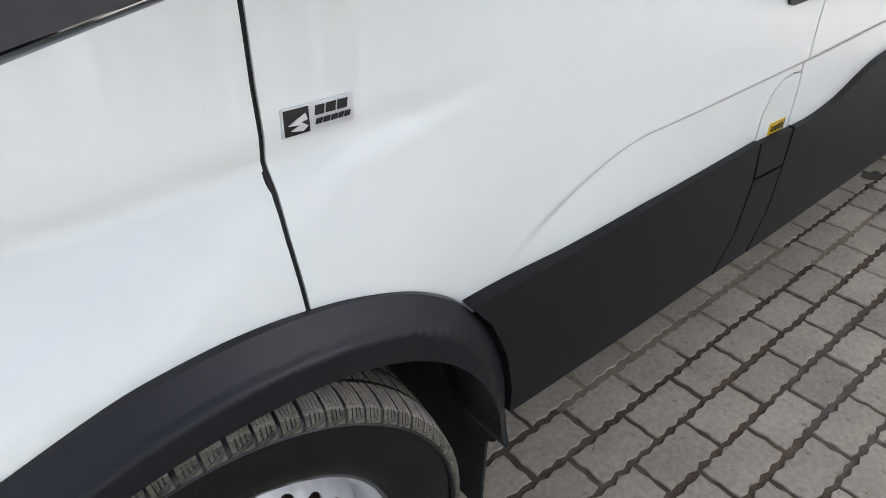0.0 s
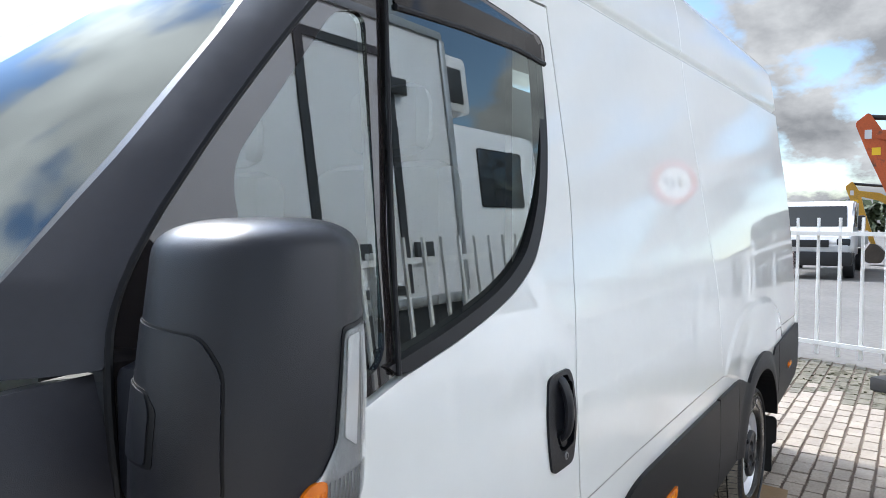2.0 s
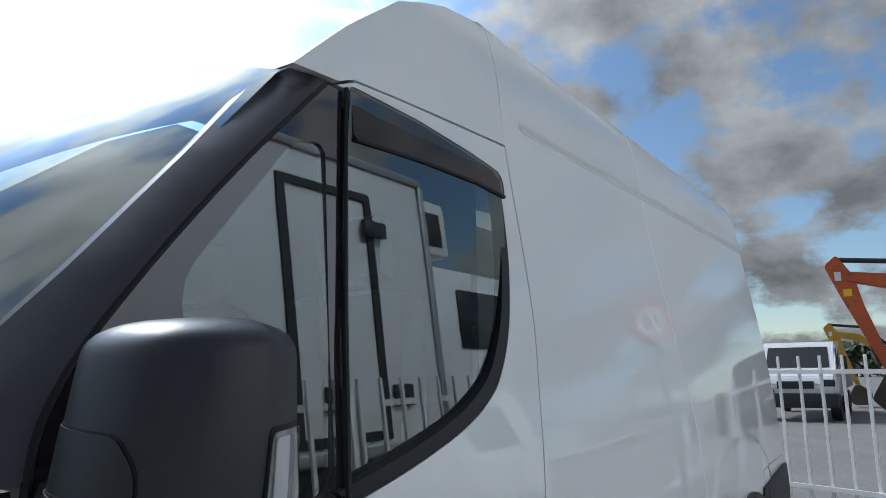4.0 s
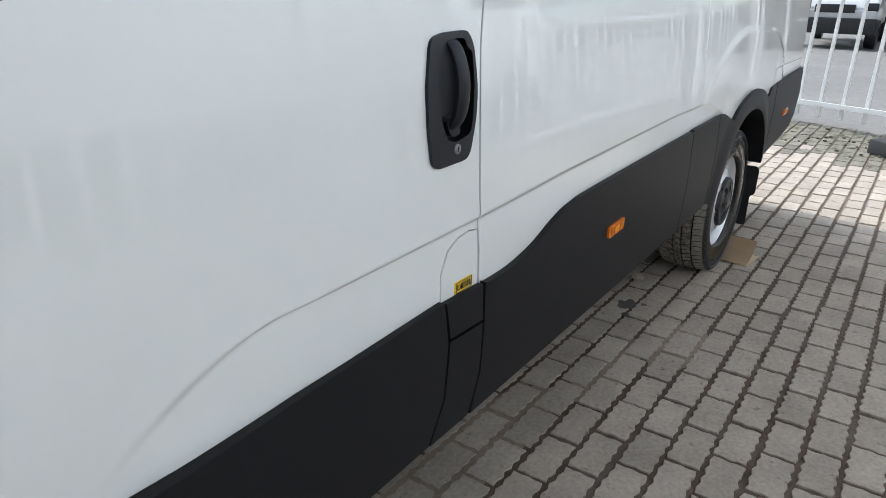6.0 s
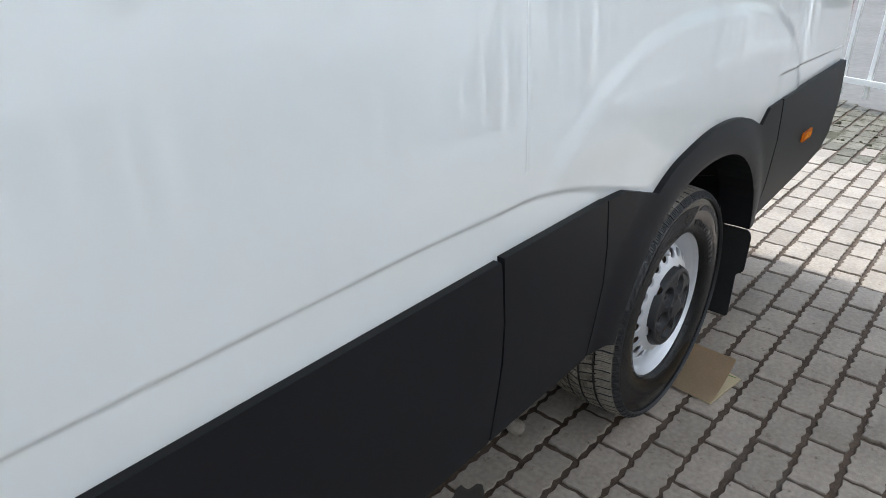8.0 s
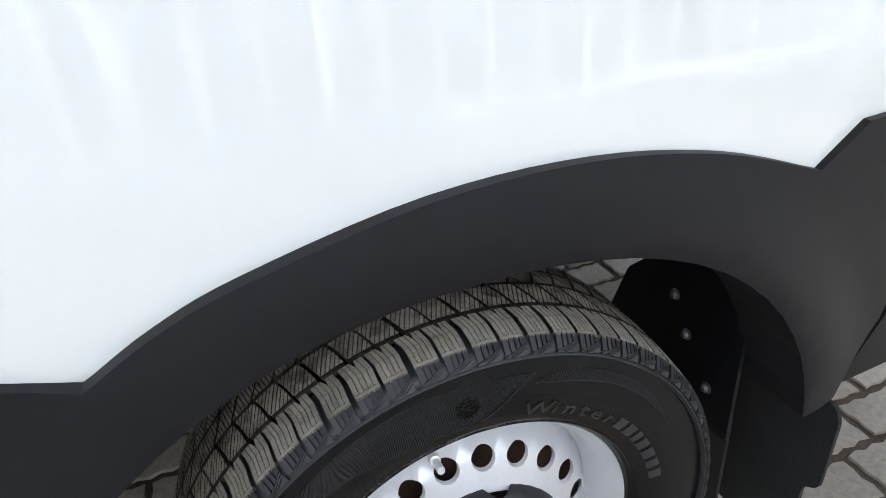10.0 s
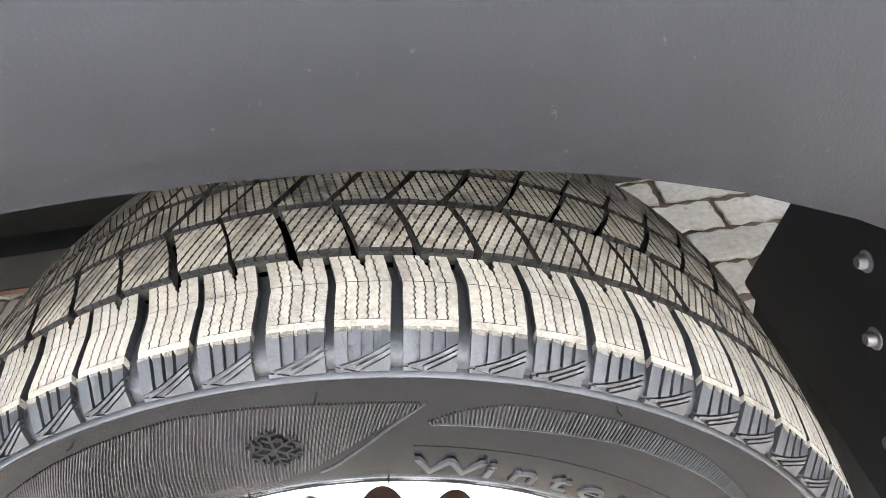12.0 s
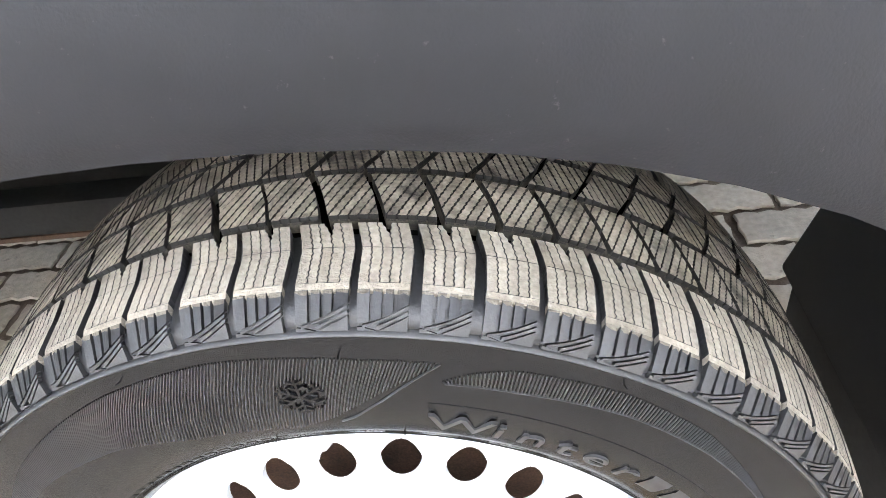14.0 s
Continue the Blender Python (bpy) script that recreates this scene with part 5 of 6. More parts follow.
# dealer badge: silver plate, black square with a pale mark, dark bars
by_ = lambda x, z: side(x, z) - 0.003
badge = sheet("badge_plate", rounded([(0.167, 0.992), (0.246, 0.998), (0.246, 1.029), (0.168, 1.0245)], 0.002, 2), by_, STEEL, van, "small silver plate with black emblem", depth=0.004, roll=0.001)
byo = lambda x, z: side(x, z) - 0.0036
sheet("badge_square", [(0.1695, 0.9945), (0.1965, 0.9965), (0.1965, 1.0240), (0.1700, 1.0225)], byo, INK, badge, depth=0.001)
sheet("badge_mark", [(0.1735, 1.0065), (0.1925, 1.0175), (0.1945, 1.0105), (0.1875, 1.0085), (0.1945, 1.0035), (0.1885, 0.9985), (0.1755, 1.0005), (0.1855, 1.0055)], lambda x, z: side(x, z) - 0.0040, BADGE_W, badge, depth=0.001)
for x0, x1, z0, z1 in ((0.2025, 0.2125, 1.0125, 1.0225), (0.2145, 0.2250, 1.0133, 1.0233), (0.2270, 0.2380, 1.0140, 1.0240), (0.2025, 0.2095, 1.0025, 1.0085), (0.2110, 0.2180, 1.0030, 1.0090), (0.2195, 0.2265, 1.0035, 1.0095), (0.2280, 0.2330, 1.0040, 1.0100), (0.2345, 0.2405, 1.0044, 1.0104)):
    sheet("badge_bar", [(x0, z0), (x1, z0 + 0.0006), (x1 + 0.0015, z1 + 0.0006), (x0 + 0.0015, z1)], byo, INK, badge, depth=0.001)

# model emblem on the black wing trim
emy = lambda x, z: side(x, z) - 0.004
em = sheet("wing_emblem", [(-0.16, 1.118), (-0.016, 1.158), (0.030, 1.176), (0.052, 1.191), (0.064, 1.209), (0.071, 1.227), (0.049, 1.222), (0.043, 1.204), (0.030, 1.190), (0.0, 1.178), (-0.16, 1.140)], emy, CHROME, van, "chrome swoosh emblem", depth=0.006, xs=span(-0.2, 0.1, 0.03), roll=0.001)
for x0, z0 in ((-0.100, 1.174), (-0.068, 1.181), (-0.036, 1.188), (-0.004, 1.195)):
    sheet("emblem_bar", [(x0, z0), (x0 + 0.014, z0 + 0.003), (x0 + 0.017, z0 + 0.019), (x0 + 0.003, z0 + 0.016)], emy, CHROME, em, depth=0.005)
for x0, z0 in ((-0.13, 1.129), (-0.100, 1.136), (-0.07, 1.143), (-0.04, 1.151), (-0.008, 1.160)):
    sheet("emblem_bar", [(x0, z0), (x0 + 0.020, z0 + 0.004), (x0 + 0.024, z0 + 0.016), (x0 + 0.004, z0 + 0.012)], lambda x, z: side(x, z) - 0.0055, INK, em, depth=0.002)


def side_marker(xc, zc, tilt, w=0.112):
    h = 0.034
    pts = rounded([(xc - w / 2 - 0.002, zc - h / 2), (xc + w / 2 - 0.004, zc - h / 2 + tilt), (xc + w / 2, zc + h / 2 + tilt), (xc - w / 2, zc + h / 2)], 0.012, 5)
    m = sheet("side_marker", pts, lambda x, z: clad(x, z) - 0.007, AMBER, van, "amber side marker lamp", depth=0.02, roll=0.003, xs=span(xc - 0.06, xc + 0.06, 0.01))
    for i in range(9):
        x0 = xc - w / 2 + 0.012 + i * (w - 0.028) / 8
        part("marker_rib", box_bm(x0, x0 + 0.003, clad(xc, zc) - 0.0085, clad(xc, zc) - 0.0065, zc - h / 2 + 0.008, zc + h / 2 - 0.006), AMBER_HI if i % 2 else AMBER, m)
    part("marker_core", box_bm(xc - 0.016, xc + 0.016, clad(xc, zc) - 0.0082, clad(xc, zc) - 0.0060, zc - 0.008, zc + 0.009, 0.002), AMBER_HI, m)


side_marker(1.964, 0.650, 0.004)
side_marker(4.44, 0.662, 0.002)

# ---- door mirror ----
SEC = spline([(0.298, 0.02, 0), (0.20, 0.022, 0), (0.125, 0.012, 0), (0.098, -0.03, 0), (0.096, -0.09, 0), (0.110, -0.140, 0), (0.148, -0.172, 0), (0.205, -0.184, 0), (0.26, -0.174, 0), (0.298, -0.150, 0)], 6)
slen = [0.0]
for a, b in zip(SEC, SEC[1:]):
    slen.append(slen[-1] + math.dist(a, b))
MZ0, MZ1 = 1.220, 1.568
MC = Vector((0.21, -0.085, 0))


def mirror_at(s, z, off=0.0):
    """Point on the mirror housing at arc length s and height z, raised by off."""
    def raw(s, z):
        x = float(np.interp(s, slen, [p[0] for p in SEC])); y = float(np.interp(s, slen, [p[1] for p in SEC]))
        v = (z - MZ0) / (MZ1 - MZ0)
        e0, e1 = min(1.0, max(0.0, (z - MZ0) / 0.070)), min(1.0, max(0.0, (MZ1 - z) / 0.042))
        k = min(math.sqrt(max(0, 1 - (1 - e0) ** 2.4)), math.sqrt(max(0, 1 - (1 - e1) ** 2.9)))
        k = 0.35 + 0.65 * k
        lean = 0.055 * max(0, v - 0.30) ** 1.5
        p = Vector((x, y, 0))
        q = MC + (p - MC) * k
        q.x = max(q.x, 0) + lean * (1 - smooth(0.18, 0.28, x)) + 0.012 * (v - 0.5)
        q.y += 0.035 * max(0, v - 0.4) ** 2
        return Vector((q.x, q.y, z))
    p = raw(s, z)
    if off:
        n = (raw(s + 0.002, z) - raw(s - 0.002, z)).cross(raw(s, z + 0.002) - raw(s, z - 0.002))
        if n.length > 0:
            n.normalize()
            if n.dot(p - Vector((0.24, -0.085, p.z))) < 0:
                n = -n
            p = p + n * off
    return p


def wrap(name, outline, mat, parent, off, label="", step=0.012, depth=0.004):
    """A patch laid on the mirror housing; the outline is in (arc length, height)."""
    bm = bmesh.new()
    vs = [bm.verts.new((a, 0, b)) for a, b in outline]
    for i in range(len(vs)):
        bm.edges.new((vs[i - 1], vs[i]))
    bmesh.ops.triangle_fill(bm, edges=bm.edges[:], use_beauty=True, use_dissolve=False)
    a0, a1 = min(p[0] for p in outline), max(p[0] for p in outline)
    b0, b1 = min(p[1] for p in outline), max(p[1] for p in outline)
    for axis, cuts in ((0, span(a0, a1, step)), (2, span(b0, b1, step))):
        for c in cuts:
            co, no = [0, 0, 0], [0, 0, 0]
            co[axis], no[axis] = c, 1
            bmesh.ops.bisect_plane(bm, geom=bm.verts[:] + bm.edges[:] + bm.faces[:], plane_co=co, plane_no=no, dist=1e-5)
    inner = {}
    for v in bm.verts:
        s, z = v.co.x, v.co.z
        v.co = mirror_at(s, z, off)
        inner[v] = mirror_at(s, z, off - depth)
    rim = [e for e in bm.edges if e.is_boundary]
    old = {v for e in rim for v in e.verts}
    g = bmesh.ops.extrude_edge_only(bm, edges=rim)
    for q in g["geom"]:
        if isinstance(q, bmesh.types.BMVert):
            near = min(old, key=lambda v: (v.co - q.co).length)
            q.co = inner[near]
    bmesh.ops.recalc_face_normals(bm, faces=bm.faces[:])
    return part(name, bm, mat, parent, label)


bm = bmesh.new()
ss = [slen[-1] * i / 60 for i in range(61)]
zz_ = [MZ0 + (MZ1 - MZ0) * (0.5 - 0.5 * math.cos(math.pi * i / 36)) for i in range(37)]
rows = [[bm.verts.new(mirror_at(s, z)) for s in ss] for z in zz_]
for a, b in zip(rows, rows[1:]):
    for i in range(60):
        bm.faces.new((a[i], a[i + 1], b[i + 1], b[i]))
    bm.faces.new((a[60], a[0], b[0], b[60]))
bm.faces.new(rows[0]); bm.faces.new(rows[-1][::-1])
bmesh.ops.recalc_face_normals(bm, faces=bm.faces[:])
mirror = part("door_mirror", bm, MIRROR_PL, van, "large black grained door mirror with indicator")
S_ = slen[-1]
def s_at(y):
    """Arc length at which the front of the housing section passes y."""
    k = max(i for i, p in enumerate(SEC) if p[1] >= y and p[0] < 0.2)
    return slen[k]


panel_out = rounded([(s_at(0.012), 1.464), (s_at(-0.12), 1.455), (s_at(-0.142), 1.425), (s_at(-0.150), 1.310), (s_at(-0.140), 1.284), (s_at(-0.03), 1.270), (s_at(0.012), 1.276)], 0.014, 4)
# black patches under panel and latch paint the shade of their grooves
wrap("panel_gap_shade", [(s_at(-0.07) + (a - s_at(-0.07)) * 1.035, 1.367 + (b - 1.367) * 1.03) for a, b in panel_out], SEAL, mirror, 0.0006, step=0.015)
wrap("mirror_panel", panel_out, MIRROR_PL, mirror, 0.0022, step=0.015)
wrap("latch_gap_shade", rounded([(s_at(0.008), 1.405), (s_at(-0.055), 1.401), (s_at(-0.073), 1.384), (s_at(-0.073), 1.329), (s_at(0.003), 1.327)], 0.006, 3), SEAL, mirror, 0.0028, step=0.015)
wrap("mirror_latch", rounded([(s_at(0.005), 1.402), (s_at(-0.055), 1.398), (s_at(-0.069), 1.382), (s_at(-0.069), 1.332), (s_at(0.0), 1.330)], 0.006, 3), MIRROR_PL, mirror, 0.0042, step=0.015, depth=0.006)
lamp_out = rounded([(S_ - 0.078, 1.452), (S_ - 0.012, 1.455), (S_ - 0.006, 1.30), (S_ - 0.014, 1.262), (S_ - 0.08, 1.250), (S_ - 0.132, 1.252), (S_ - 0.135, 1.300), (S_ - 0.105, 1.314), (S_ - 0.082, 1.345)], 0.008, 3)
wrap("lamp_surround", [(a + 0.005 * (1 if a > S_ - 0.06 else -1), b + (0.005 if b > 1.35 else -0.005)) for a, b in lamp_out], SEAL, mirror, 0.0012)
wrap("lamp_backing", [(a, b) for a, b in lamp_out], LAMP_BACK, mirror, 0.0020)
wrap("indicator", rounded([(S_ - 0.134, 1.2515), (S_ - 0.101, 1.2505), (S_ - 0.099, 1.310), (S_ - 0.118, 1.312), (S_ - 0.135, 1.298)], 0.018, 6), AMBER, mirror, 0.0040, "amber indicator lens", step=0.006)
lens_out = rounded([(S_ - 0.078, 1.452), (S_ - 0.012, 1.455), (S_ - 0.006, 1.30), (S_ - 0.014, 1.262), (S_ - 0.08, 1.250), (S_ - 0.101, 1.252), (S_ - 0.100, 1.312), (S_ - 0.082, 1.345)], 0.006, 3)
ln_ = wrap("lamp_lens", lens_out, LENS, mirror, 0.0050, "clear ribbed indicator lens")
ln_.visible_shadow = False
for i in range(7):
    s0 = S_ - 0.130 + i * 0.0044
    wrap("indicator_rib", [(s0, 1.262), (s0 + 0.0010, 1.262), (s0 + 0.0014, 1.300), (s0 + 0.0004, 1.300)], AMBER_HI if i in (2, 3, 4) else AMBER, mirror, 0.0048, step=0.02, depth=0.002)
for i in range(12):
    s0 = S_ - 0.096 + i * 0.0071
    wrap("lens_rib", [(s0, 1.256), (s0 + 0.0011, 1.256), (s0 + 0.0018, 1.306), (s0 + 0.0007, 1.306)], LENS_RIB, mirror, 0.0047, step=0.02, depth=0.002)
# white upright strip in the lamp, behind the lens
wrap("lens_strip", rounded([(S_ - 0.074, 1.345), (S_ - 0.050, 1.330), (S_ - 0.046, 1.448), (S_ - 0.074, 1.446)], 0.004, 3), LAMP_WHITE, mirror, 0.0042, "white strip behind the lens", step=0.02, depth=0.001)
for i in range(3):
    s0 = S_ - 0.036 + i * 0.010
    wrap("lens_rib", [(s0, 1.325), (s0 + 0.0022, 1.325), (s0 + 0.0022, 1.446), (s0, 1.446)], LENS_RIB, mirror, 0.0042, step=0.03, depth=0.001)
part("mirror_glass", box_bm(0.300, 0.304, -0.140, 0.005, 1.27, 1.53, 0.001), CHROME, mirror)
part("mirror_arm", box_bm(0.150, 0.245, 0.005, 0.115, 1.235, 1.40, 0.02), MIRROR_PL, mirror)
part("mirror_foot", tube([(0.215, -0.05, 1.238), (0.215, -0.05, 1.228)], 0.006, 10), MIRROR_PL, mirror)

# ---- small things on the ground ----
card = thing("cardboard_sheet", "folded brown cardboard lying behind the rear tyre", "cardboard")
bm = bmesh.new()
base = [(3.64, 0.06), (3.622, -0.096), (3.812, -0.122), (3.86, 0.05)]
a = [bm.verts.new((x, y, 0.006)) for x, y in base]
b = [bm.verts.new((x, y, 0.002)) for x, y in base]
bm.faces.new(a); bm.faces.new(b[::-1])
for i in range(4):
    bm.faces.new((a[i - 1], a[i], b[i], b[i - 1]))
bmesh.ops.recalc_face_normals(bm, faces=bm.faces[:])
part("lower_leaf", bm, CARD_IN, card, smooth=False)
part("printed_frame", box_bm(3.805, 3.809, -0.108, 0.02, 0.0062, 0.0068), PRINT, card)
for i in range(3):
    part("printed_bar", box_bm(3.768, 3.792, -0.085 + 0.03 * i, -0.066 + 0.03 * i, 0.0062, 0.0068), PRINT, card)
bm = bmesh.new()
rows = []
for i in range(9):
    t = i / 8
    ang = radians(8 + 50 * t)
    px = 3.625 + 0.17 * t - 0.02 * t * t
    pz = 0.008 + 0.085 * t ** 1.6
    rows.append([bm.verts.new((px, -0.095 - 0.010 * t + 0.165 * s, pz + 0.004 * s)) for s in (0, 0.5, 1)])
for a, b in zip(rows, rows[1:]):
    for i in range(2):
        bm.faces.new((a[i], b[i], b[i + 1], a[i + 1]))
g = bmesh.ops.solidify(bm, geom=bm.faces[:], thickness=0.003)
bmesh.ops.recalc_face_normals(bm, faces=bm.faces[:])
part("raised_leaf", bm, CARD, card)

stone = bmesh.new()
bmesh.ops.create_icosphere(stone, subdivisions=3, radius=0.028)
for v in stone.verts:
    v.co *= 1 + 0.25 * noise.noise(v.co * 22)
    v.co.z *= 0.75
st = part("stone", stone, PAVER, None)
st.location = (3.128, 0.281, 0.018)
tagged(st, "grey rounded stone lying on the paving", "stone")

# ---- fence ----
FD = Vector((0.36, 1.0, 0)).normalized()
F0 = Vector((8.06, 0.10, 0))
fence = thing("picket_fence", "white painted steel picket fence with two rails", "fence")


def along(k, z, off=0.0):
    n = Vector((-FD.y, FD.x, 0))
    p = F0 + FD * k + n * off
    return Vector((p.x, p.y, z))


def bar(p0, p1, w, d, bm=None):
    """A square bar from p0 to p1."""
    bm = bm or bmesh.new()
    ax = (p1 - p0).normalized()
    u = Vector((0, 0, 1)) if abs(ax.z) < 0.9 else FD
    v = ax.cross(u).normalized()
    r = [[bm.verts.new(p + u * su * w / 2 + v * sv * d / 2) for su, sv in ((-1, -1), (1, -1), (1, 1), (-1, 1))] for p in (p0, p1)]
    for i in range(4):
        bm.faces.new((r[0][i - 1], r[0][i], r[1][i], r[1][i - 1]))
    bm.faces.new(r[0]); bm.faces.new(r[1][::-1])
    bmesh.ops.recalc_face_normals(bm, faces=bm.faces[:])
    return bm


S_END, N_END = -1.05, 5.0
for zr in (1.43, 0.23):
    part("rail", bar(along(S_END, zr), along(N_END, zr), 0.045, 0.03), FENCE, fence)
pick = bmesh.new()
box_bm(-0.012, 0.012, -0.020, 0.020, 0.10, 1.60, 0.004, 1, bm=pick)
for v in pick.verts:
    if v.co.z > 1.58:
        v.co.y *= 0.7
pick_me = bpy.data.meshes.new("picket")
pick.to_mesh(pick_me); pick.free()
pick_me.materials.append(FENCE)
yaw = math.atan2(FD.y, FD.x) - math.pi / 2
k = S_END + 0.08
while k < N_END:
    o = new("picket", pick_me)
    o.parent = fence
    o.location = along(k, 0, -0.03)
    o.rotation_euler = (0, 0, yaw)
    k += 0.226
# a second run stands in front of the lorry, along the van
long_fence = thing("picket_fence", "long white steel picket fence in front of the lorry", "fence")
LY = -2.08
for zr in (1.43, 0.23):
    part("rail", box_bm(-4.0, 12.0, LY - 0.015, LY + 0.015, zr - 0.022, zr + 0.022), FENCE, long_fence)
for i in range(70):
    o = new("picket", pick_me)
    o.parent = long_fence
    o.location = (11.95 - 0.226 * i, LY + 0.03, 0)
    o.rotation_euler = (0, 0, math.pi / 2)
for k in (S_END, 1.9, 4.9):
    p = along(k, 0)
    part("post", box_bm(p.x - 0.035, p.x + 0.035, p.y - 0.035, p.y + 0.035, -0.02, 1.50, 0.004), FENCE, fence)
for x0 in (-3.9, -0.4, 3.1, 6.6, 10.1):
    part("post", box_bm(x0 - 0.035, x0 + 0.035, LY - 0.06, LY + 0.01, -0.02, 1.50, 0.004), FENCE, long_fence)
ft = part("rubber_foot_block", box_bm(-0.30, 0.30, -0.11, 0.11, -0.002, 0.13, 0.02), SHADOW_PL, None)
ft.location = (6.95, -0.62, 0)
ft.rotation_euler = (0, 0, 0.95)
tagged(ft, "black rubber foot block beside the fence", "fence foot")

# round speed sign beyond the fence
sign = thing("speed_sign", "round white traffic sign with red rim on a grey pole", "traffic sign", (7.2, -1.35, 0))
RED = material("sign_red", (0.40, 0.07, 0.045), 0.4, vary=0.05)
WHITE = material("sign_white", (0.50, 0.49, 0.47), 0.4, vary=0.03)
GREY = material("galvanised", (0.4, 0.41, 0.42), 0.45, metal=0.7, vary=0.1)
part("sign_pole", tube([(0, 0, -0.02), (0, 0, 2.78)], 0.03, 12), GREY, sign)
d = part("sign_rim", lathe([(0.0, 0.06), (0.30, 0.06), (0.31, 0.05), (0.31, -0.01), (0.23, -0.012), (0.23, 0.0)], 48), RED, sign)
d.matrix_basis = Matrix.Translation((-0.04, 0.06, 2.50)) @ Matrix.Rotation(radians(213), 4, "Z") @ Matrix.Diagonal((0.86, 1, 0.86, 1))
w = part("sign_face", lathe([(0.0, -0.006), (0.232, -0.006), (0.232, 0.01)], 48), WHITE, sign)
w.matrix_basis = d.matrix_basis.copy()
tx = lettering("10", 0.26, (0, -0.010, 0), (90, 0, 0), INK, sign)
tx.matrix_basis = d.matrix_basis.copy()

# ---- far yard ----
bm = bmesh.new()
yv = [bm.verts.new((x, y, -0.006)) for x, y in ((8.46, 0.6), (7.36, -2.45), (3.0, -2.45), (3.0, -60), (140, -60), (140, 60), (29.8, 60))]
bm.faces.new(yv)
yard = tagged(part("pavement_yard", bm, YARD, smooth=False), "pale grey paved yard beyond the fence", "pavement", kind="structure")

TRUCK_W = material("lorry_white", (0.68, 0.68, 0.68), 0.3, coat=0.5, vary=0.03)
TRUCK_D = material("lorry_black_trim", (0.02, 0.02, 0.022), 0.4, vary=0.1)
TGLASS = material("dark_cab_glass", (0.02, 0.025, 0.03), 0.05, vary=0.05)


def wheel_pair(parent, x, y, z, r, w, axis="Y"):
    bm = lathe([(0, 0), (r * 0.55, 0.0), (r * 0.6, -0.02), (r * 0.97, -0.01), (r, 0.02), (r, w - 0.02), (r * 0.97, w), (0, w)], 28)
    o = part("wheel", bm, TRUCK_D, parent)
    o.location = (x, y, z)
    return o


# white cab facing the yard
cab = thing("white_light_lorry", "white light lorry with black bumper parked in the yard", "lorry", (20.5, 1.75, 0))
prof = [(-0.05, 0.55), (-0.10, 0.95), (0.05, 1.18), (0.62, 1.36), (1.15, 2.02), (1.45, 2.14), (2.6, 2.14), (2.6, 0.55)]
bm = bmesh.new()
l = [bm.verts.new((x, -0.95, z)) for x, z in prof]
r = [bm.verts.new((x, 0.95, z)) for x, z in prof]
bm.faces.new(l); bm.faces.new(r[::-1])
for i in range(len(prof)):
    bm.faces.new((l[i - 1], l[i], r[i], r[i - 1]))
bmesh.ops.bevel(bm, geom=bm.edges[:], offset=0.05, segments=2, affect="EDGES")
bmesh.ops.recalc_face_normals(bm, faces=bm.faces[:])
part("cab_body", bm, TRUCK_W, cab)
bm = bmesh.new()
q = [bm.verts.new(p) for p in ((0.655, -0.80, 1.42), (0.655, 0.80, 1.42), (1.11, 0.76, 1.99), (1.11, -0.76, 1.99))]
bm.faces.new(q)
part("windscreen", bm, TGLASS, cab, smooth=False)
part("bumper", box_bm(-0.18, 0.30, -0.98, 0.98, 0.36, 0.74, 0.05), TRUCK_D, cab)
part("grille", box_bm(-0.13, 0.0, -0.45, 0.45, 0.86, 1.06, 0.02), TRUCK_D, cab)
for sy in (-0.78, 0.78):
    part("headlamp", box_bm(-0.09, 0.12, sy - 0.16, sy + 0.16, 0.90, 1.10, 0.04), TGLASS, cab)
    part("mirror", box_bm(0.75, 0.90, sy * 1.45 - 0.09, sy * 1.45 + 0.09, 1.35, 1.72, 0.04), TRUCK_D, cab)
part("side_window", box_bm(1.05, 1.75, -0.965, -0.94, 1.40, 1.95, 0.01), TGLASS, cab)
part("load_bed", box_bm(2.62, 5.6, -1.05, 1.05, 0.80, 1.25, 0.03), GREY, cab)
for wx in (0.75, 4.4):
    for wy in (-0.98, 0.74):
        wheel_pair(cab, wx, wy, 0.35, 0.35, 0.24)

ORANGE = material("excavator_orange", (0.52, 0.10, 0.025), 0.45, vary=0.15, scale=1.5, stain=(0.10, 0.06, 0.04), stain_at=(0.58, 0.72))
YELL = material("excavator_yellow", (0.55, 0.30, 0.03), 0.45, vary=0.15, scale=1.5, stain=(0.14, 0.09, 0.04), stain_at=(0.58, 0.72))
EARTH = material("worn_steel", (0.09, 0.075, 0.06), 0.6, metal=0.3, vary=0.3, scale=3)


def plate_xz(poly, y0, y1):
    bm = bmesh.new()
    l = [bm.verts.new((x, y0, z)) for x, z in poly]
    r = [bm.verts.new((x, y1, z)) for x, z in poly]
    bm.faces.new(l); bm.faces.new(r[::-1])
    for i in range(len(poly)):
        bm.faces.new((l[i - 1], l[i], r[i], r[i - 1]))
    bmesh.ops.bevel(bm, geom=bm.edges[:], offset=0.03, segments=2, affect="EDGES")
    bmesh.ops.recalc_face_normals(bm, faces=bm.faces[:])
    return bm


